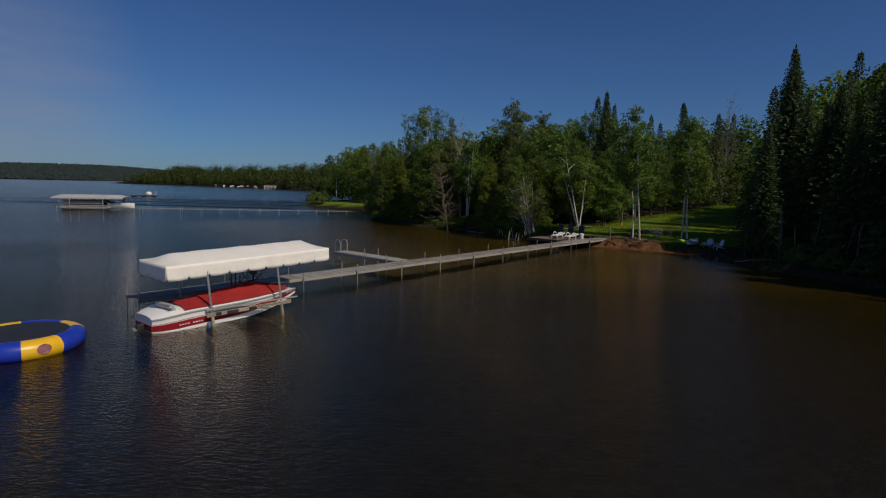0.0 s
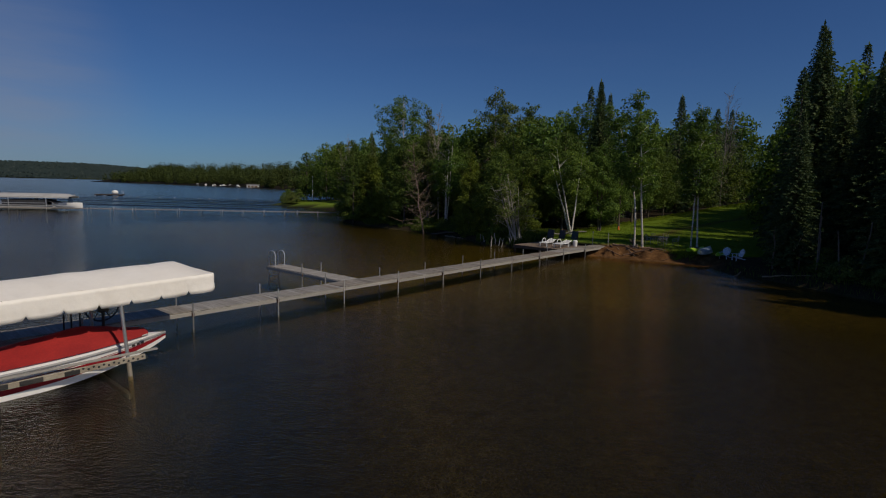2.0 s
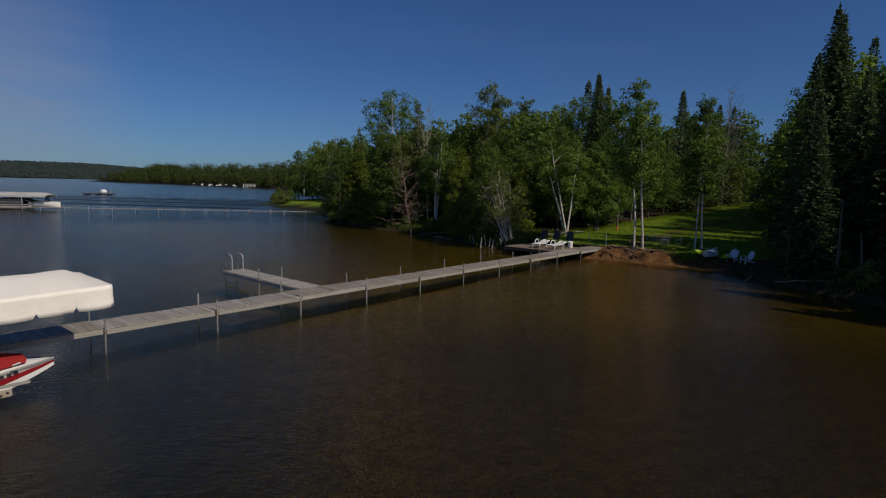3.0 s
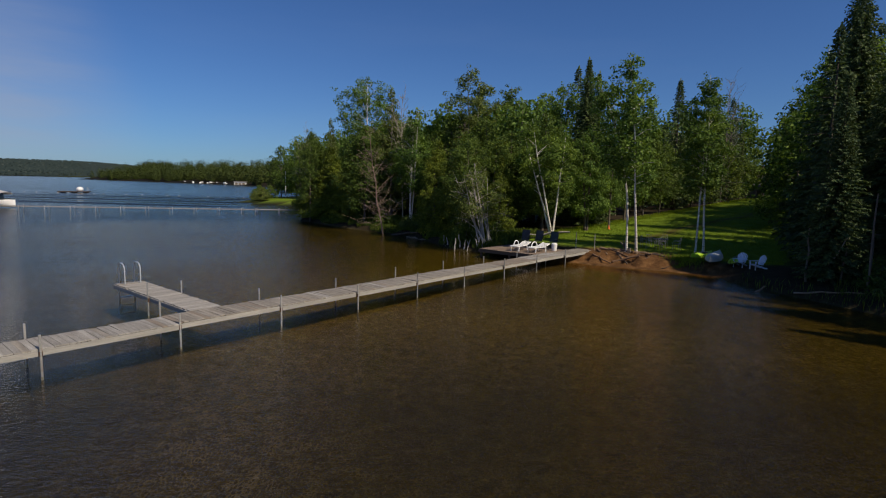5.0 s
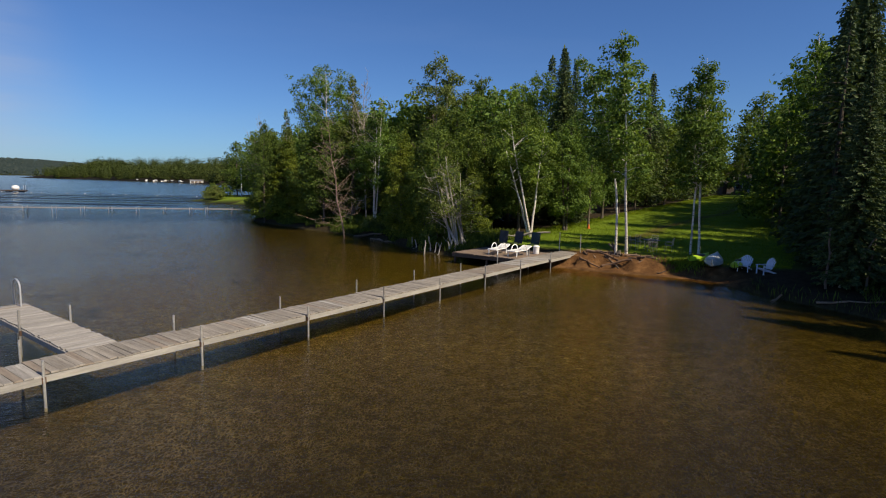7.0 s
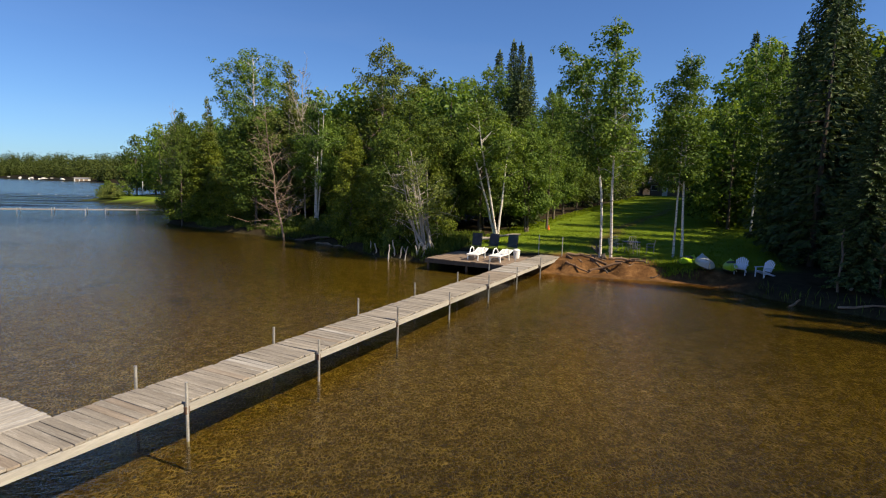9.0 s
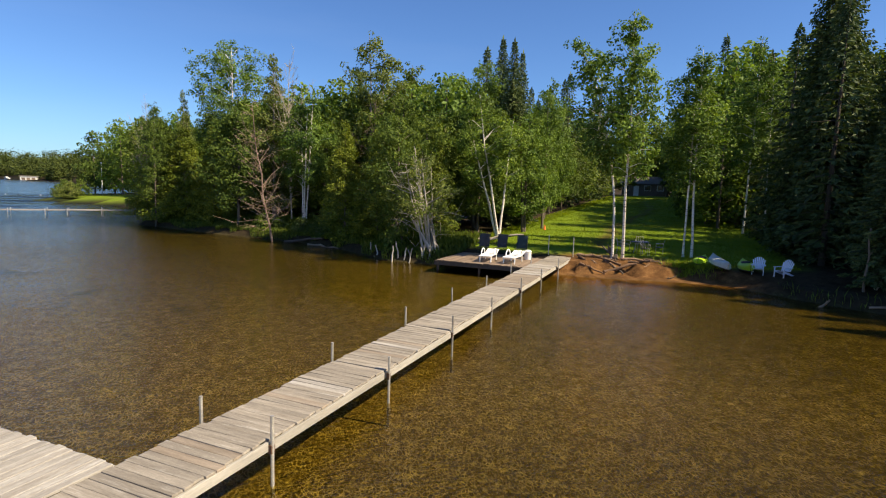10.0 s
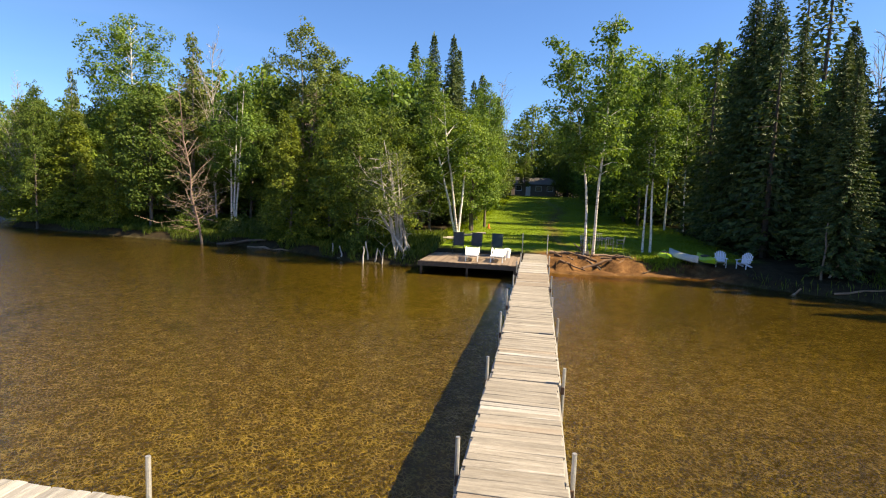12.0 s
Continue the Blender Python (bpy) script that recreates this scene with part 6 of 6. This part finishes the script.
def house():
    """The low house at the end of the lawn."""
    m = at_dock(113.0, 1.0, None, 0)
    root = thing("house", m, "low tan house with a brown roof behind the lawn", "house")
    part("wall", bar((7.0, 8.4, 2.5), pose(3.5, 0, 1.25)), SIDING, root)
    bm = bmesh.new()
    loft(bm, [[(-0.5, y, 2.5), (3.5, y, 4.0), (7.5, y, 2.5), (7.5, y, 2.35), (3.5, y, 3.8), (-0.5, y, 2.35)] for y in (-4.7, 4.7)])
    part("roof", bm, ROOFING, root)
    for y in (-3.2, -0.8, 3.4):
        w = part("window", bar((0.06, 1.3, 1.1), pose(-0.03, y, 1.6)), WHITE_TRIM, root, "white framed window")
        part("pane", bar((0.03, 1.1, 0.9), pose(-0.07, y, 1.6)), GLASS, w)
    d = part("door", bar((0.06, 1.0, 2.05), pose(-0.03, 1.4, 1.03)), WHITE_TRIM, root)
    part("door_handle", bar((0.05, 0.03, 0.12), pose(-0.08, 1.05, 1.0)), GALV, d)
    g = thing("garage", at_dock(111.5, 9.5), "low brown shed beside the house", "shed")
    part("wall", bar((5.0, 5.0, 2.2), pose(2.5, 0, 1.1)), SIDING, g)
    part("roof", bar((5.8, 5.8, 0.25), pose(2.5, 0, 2.35, 0, -6)), ROOFING, g)
    part("door", bar((0.06, 2.6, 1.9), pose(-0.03, 0, 0.97)), DARK_WOOD, g)


house()

# ---------------------------------------------------------------- across the bay


def far_dock(a, b, label):
    ang = math.degrees(math.atan2(b[1] - a[1], b[0] - a[0]))
    L = math.hypot(b[0] - a[0], b[1] - a[1])
    root = thing("far_dock", pose(a[0], a[1], 0, 0, 0, ang), label, "dock", "docks across the bay")
    k, s = 0, 0.0
    while s < L - 0.1:
        e = min(L, s + 3.0)
        part("deck_panel", bar((e - s - 0.03, 1.0, 0.09), pose((s + e) / 2, 0, 0.50), 0.01), PLANK, root)
        for y in (-0.52, 0.52):
            part("post", rod([(s + 0.05, y, -1.6), (s + 0.05, y, 0.72)], 0.035, 6), GALV, root)
        s = e
    return root


far_dock((-61.0, 81.6), (-20.8, 87.6), "long low dock of pale planks across the bay")
far_dock((-20.7, 87.9), (-9.5, 89.6), "shaded shore end of the dock across the bay")


def far_lift():
    root = thing("boat_lift", pose(-57.6, 84.4, 0, 0, 0, 10), "boat lift with a long grey-white canopy across the bay", "boat lift")
    L, half, eave = 5.2, 1.5, 2.05
    rows = [[(x, y, eave + 0.42 * (1 - (abs(y) / half) ** 2) * min(1, (L - abs(x)) / 1.0 + 0.2)) for y in np.linspace(-half, half, 9)] for x in np.linspace(-L, L, 15)]
    smooth(part("canopy_top", loft(bmesh.new(), rows, False), OLD_CANVAS, root))
    for y in (-half, half):
        part("valance", bar((2 * L, 0.03, 0.22), pose(0, y, eave - 0.10)), OLD_CANVAS, root)
    for x in (-2.6, 2.2):
        for y in (-1.4, 1.4):
            part("post", rod([(x, y, -1.8), (x, y, eave)], 0.06, 8), ALU, root)
    b = thing("pontoon_boat", pose(-58.0, 84.2, 0, 0, 0, 10), "dark and silver pontoon boat under the far canopy", "boat")
    for y in (-0.8, 0.8):
        smooth(part("pontoon", rod([(-3.6, y, 0.42), (2.9, y, 0.42), (3.6, y, 0.60)], [0.3, 0.3, 0.08], 12), GREY_VINYL, b))
    part("deck", bar((6.9, 2.3, 0.12), pose(-0.1, 0, 0.78), 0.02), GREY_VINYL, b)
    part("rail_panel", bar((5.8, 0.05, 0.72), pose(-0.2, -1.1, 1.20), 0.01), CHARCOAL, b)
    part("rail_panel", bar((5.8, 0.05, 0.72), pose(-0.2, 1.1, 1.20), 0.01), CHARCOAL, b)
    part("silver_trim", bar((5.8, 0.03, 0.10), pose(-0.2, -1.14, 1.12), 0.01), ALU, b, "silver trim strip")
    part("bow_cover", bar((1.9, 2.1, 0.10), pose(3.0, 0, 1.35, 0, 18), 0.03), CHARCOAL, b, "dark sloping bow cover")
    part("seat", bar((1.5, 0.8, 0.7), pose(-1.8, -0.4, 1.15), 0.08), PLASTIC, b)
    part("console", bar((0.6, 0.7, 0.9), pose(0.5, 0.4, 1.25), 0.06), GREY_VINYL, b)
    mo = part("outboard", bar((0.5, 0.4, 0.8), pose(-3.8, 0, 0.95), 0.1), PLASTIC, b, "white outboard engine")
    part("motor_leg", bar((0.2, 0.15, 0.9), pose(-3.85, 0, 0.2), 0.03), DARK_METAL, mo)
    s = thing("rowing_boat", pose(-53.2, 85.2, 0.0, 0, 0, 10) @ Matrix.Diagonal((1.05, 1.1, 2.6, 1)), "small white boat tied up beside the far dock", "boat")
    rows = [[(t * 1.75, 0.75 * (1 - max(0, t) ** 2.2) * math.cos(a), 0.10 - 0.36 * math.sin(a) + 0.36) for a in np.linspace(0, math.pi, 9)] for t in np.linspace(-1, 1, 13)]
    smooth(part("hull", loft(bmesh.new(), rows, False), GELCOAT, s))
    part("thwart", bar((0.3, 1.2, 0.05), pose(-0.2, 0, 0.38)), PLASTIC, s)
    part("thwart", bar((0.3, 1.2, 0.05), pose(0.7, 0, 0.38)), PLASTIC, s)
    part("windscreen", bar((0.05, 1.0, 0.35), pose(0.2, 0, 0.6, 0, -25), 0.01), GLASS, s)


far_lift()


def swim_raft():
    root = thing("swim_raft", pose(-91.8, 157.0, 0, 0, 0, 8), "low dark swim raft with a white dome on it", "raft")
    part("deck", bar((7.0, 2.6, 0.22), pose(0, 0, 0.38), 0.03), DARK_WOOD, root)
    for x in (-2.8, 0, 2.8):
        part("float", rod([(x, -1.1, 0.12), (x, 1.1, 0.12)], 0.25, 10), CHARCOAL, root)
    bm = bmesh.new()
    bmesh.ops.create_uvsphere(bm, u_segments=16, v_segments=10, radius=0.85, matrix=pose(1.4, 0, 1.0) @ Matrix.Diagonal((1, 0.8, 0.75, 1)))
    smooth(part("dome", bm, PLASTIC, root, "rounded white cover"))
    part("ladder", rod([(2.9, 0.6, 0.4), (2.9, 0.6, 1.6), (3.3, 0.6, 1.6), (3.3, 0.6, -0.3)], 0.04, 6), ALU, root)


swim_raft()


def buoy_line():
    """Small floats on a line across the bay."""
    for k in range(26):
        x, y = -118 + k * 3.4 + random.uniform(-0.6, 0.6), 158 - k * 0.55 + random.uniform(-0.8, 0.8)
        bm = bmesh.new()
        bmesh.ops.create_uvsphere(bm, u_segments=10, v_segments=6, radius=0.13, matrix=Matrix.Diagonal((1.6, 1, 0.8, 1)))
        ob = smooth(part("float_buoy", bm, GREY_VINYL if k % 3 else CHARCOAL))
        ob.matrix_world = pose(x, y, 0.14, 0, 0, random.uniform(0, 180))
        tagged(ob, "small float of a line across the bay", "buoy", "floats across the bay")


buoy_line()


def flag_pole():
    root = thing("flag_pole", on_ground(-29.0, 131.0), "white painted pole on the grassy point", "pole")
    smooth(part("mast", rod([(0, 0, -0.3), (0, 0, 5.4)], [0.10, 0.07], 10), WHITE_TRIM, root))
    bm = bmesh.new()
    bmesh.ops.create_uvsphere(bm, u_segments=10, v_segments=8, radius=0.11, matrix=pose(0, 0, 5.45))
    part("finial", bm, WHITE_TRIM, root)


flag_pole()


def at_far_shore(x, y, out):
    """The place in this direction that lies so far from the far water's edge."""
    f = 1.0
    while f > 0.7 and float(shore_distance(np.array([x * f]), np.array([y * f]))[0]) > out:
        f -= 0.002
    return x * f, y * f


def boathouse(x, y, w, d, h, turn, label):
    root = thing("boathouse", pose(x, y, 0.2, 0, 0, turn), label, "boathouse", "buildings across the bay")
    part("wall", bar((w, d, h), pose(0, 0, h / 2)), WHITE_TRIM, root)
    part("roof", bar((w + 1, d + 1, 0.4), pose(0, 0, h + 0.2)), RAIL_WOOD, root)
    for k in range(3):
        part("door", bar((w * 0.22, 0.08, h * 0.6), pose((k - 1) * w * 0.3, -d / 2 - 0.03, h * 0.36)), SIDING, root)


boathouse(*at_far_shore(-178, 512, 1.0), 9, 5, 2.3, 10, "pale flat-roofed boathouse on the far shore")
for k, (x, y, w) in enumerate(((-206, 528, 5), (-214, 532, 6), (-226, 540, 5), (-238, 548, 7), (-196, 521, 5), (-252, 560, 4))):
    x, y = at_far_shore(x, y, -4.0)
    root = thing("moored_boat", pose(x, y, 0.1, 0, 0, 20 + 30 * k), "white boat moored along the far shore", "boat", "boats along the far shore")
    rows = [[(t * w / 2, 1.0 * (1 - max(0, t) ** 2.2) * math.cos(a), 1.1 - 0.9 * math.sin(a)) for a in np.linspace(0, math.pi, 7)] for t in np.linspace(-1, 1, 9)]
    smooth(part("hull", loft(bmesh.new(), rows, False), GELCOAT, root))
    part("cabin", bar((w * 0.35, 1.4, 0.9), pose(0, 0, 1.4), 0.1), WHITE_TRIM, root)
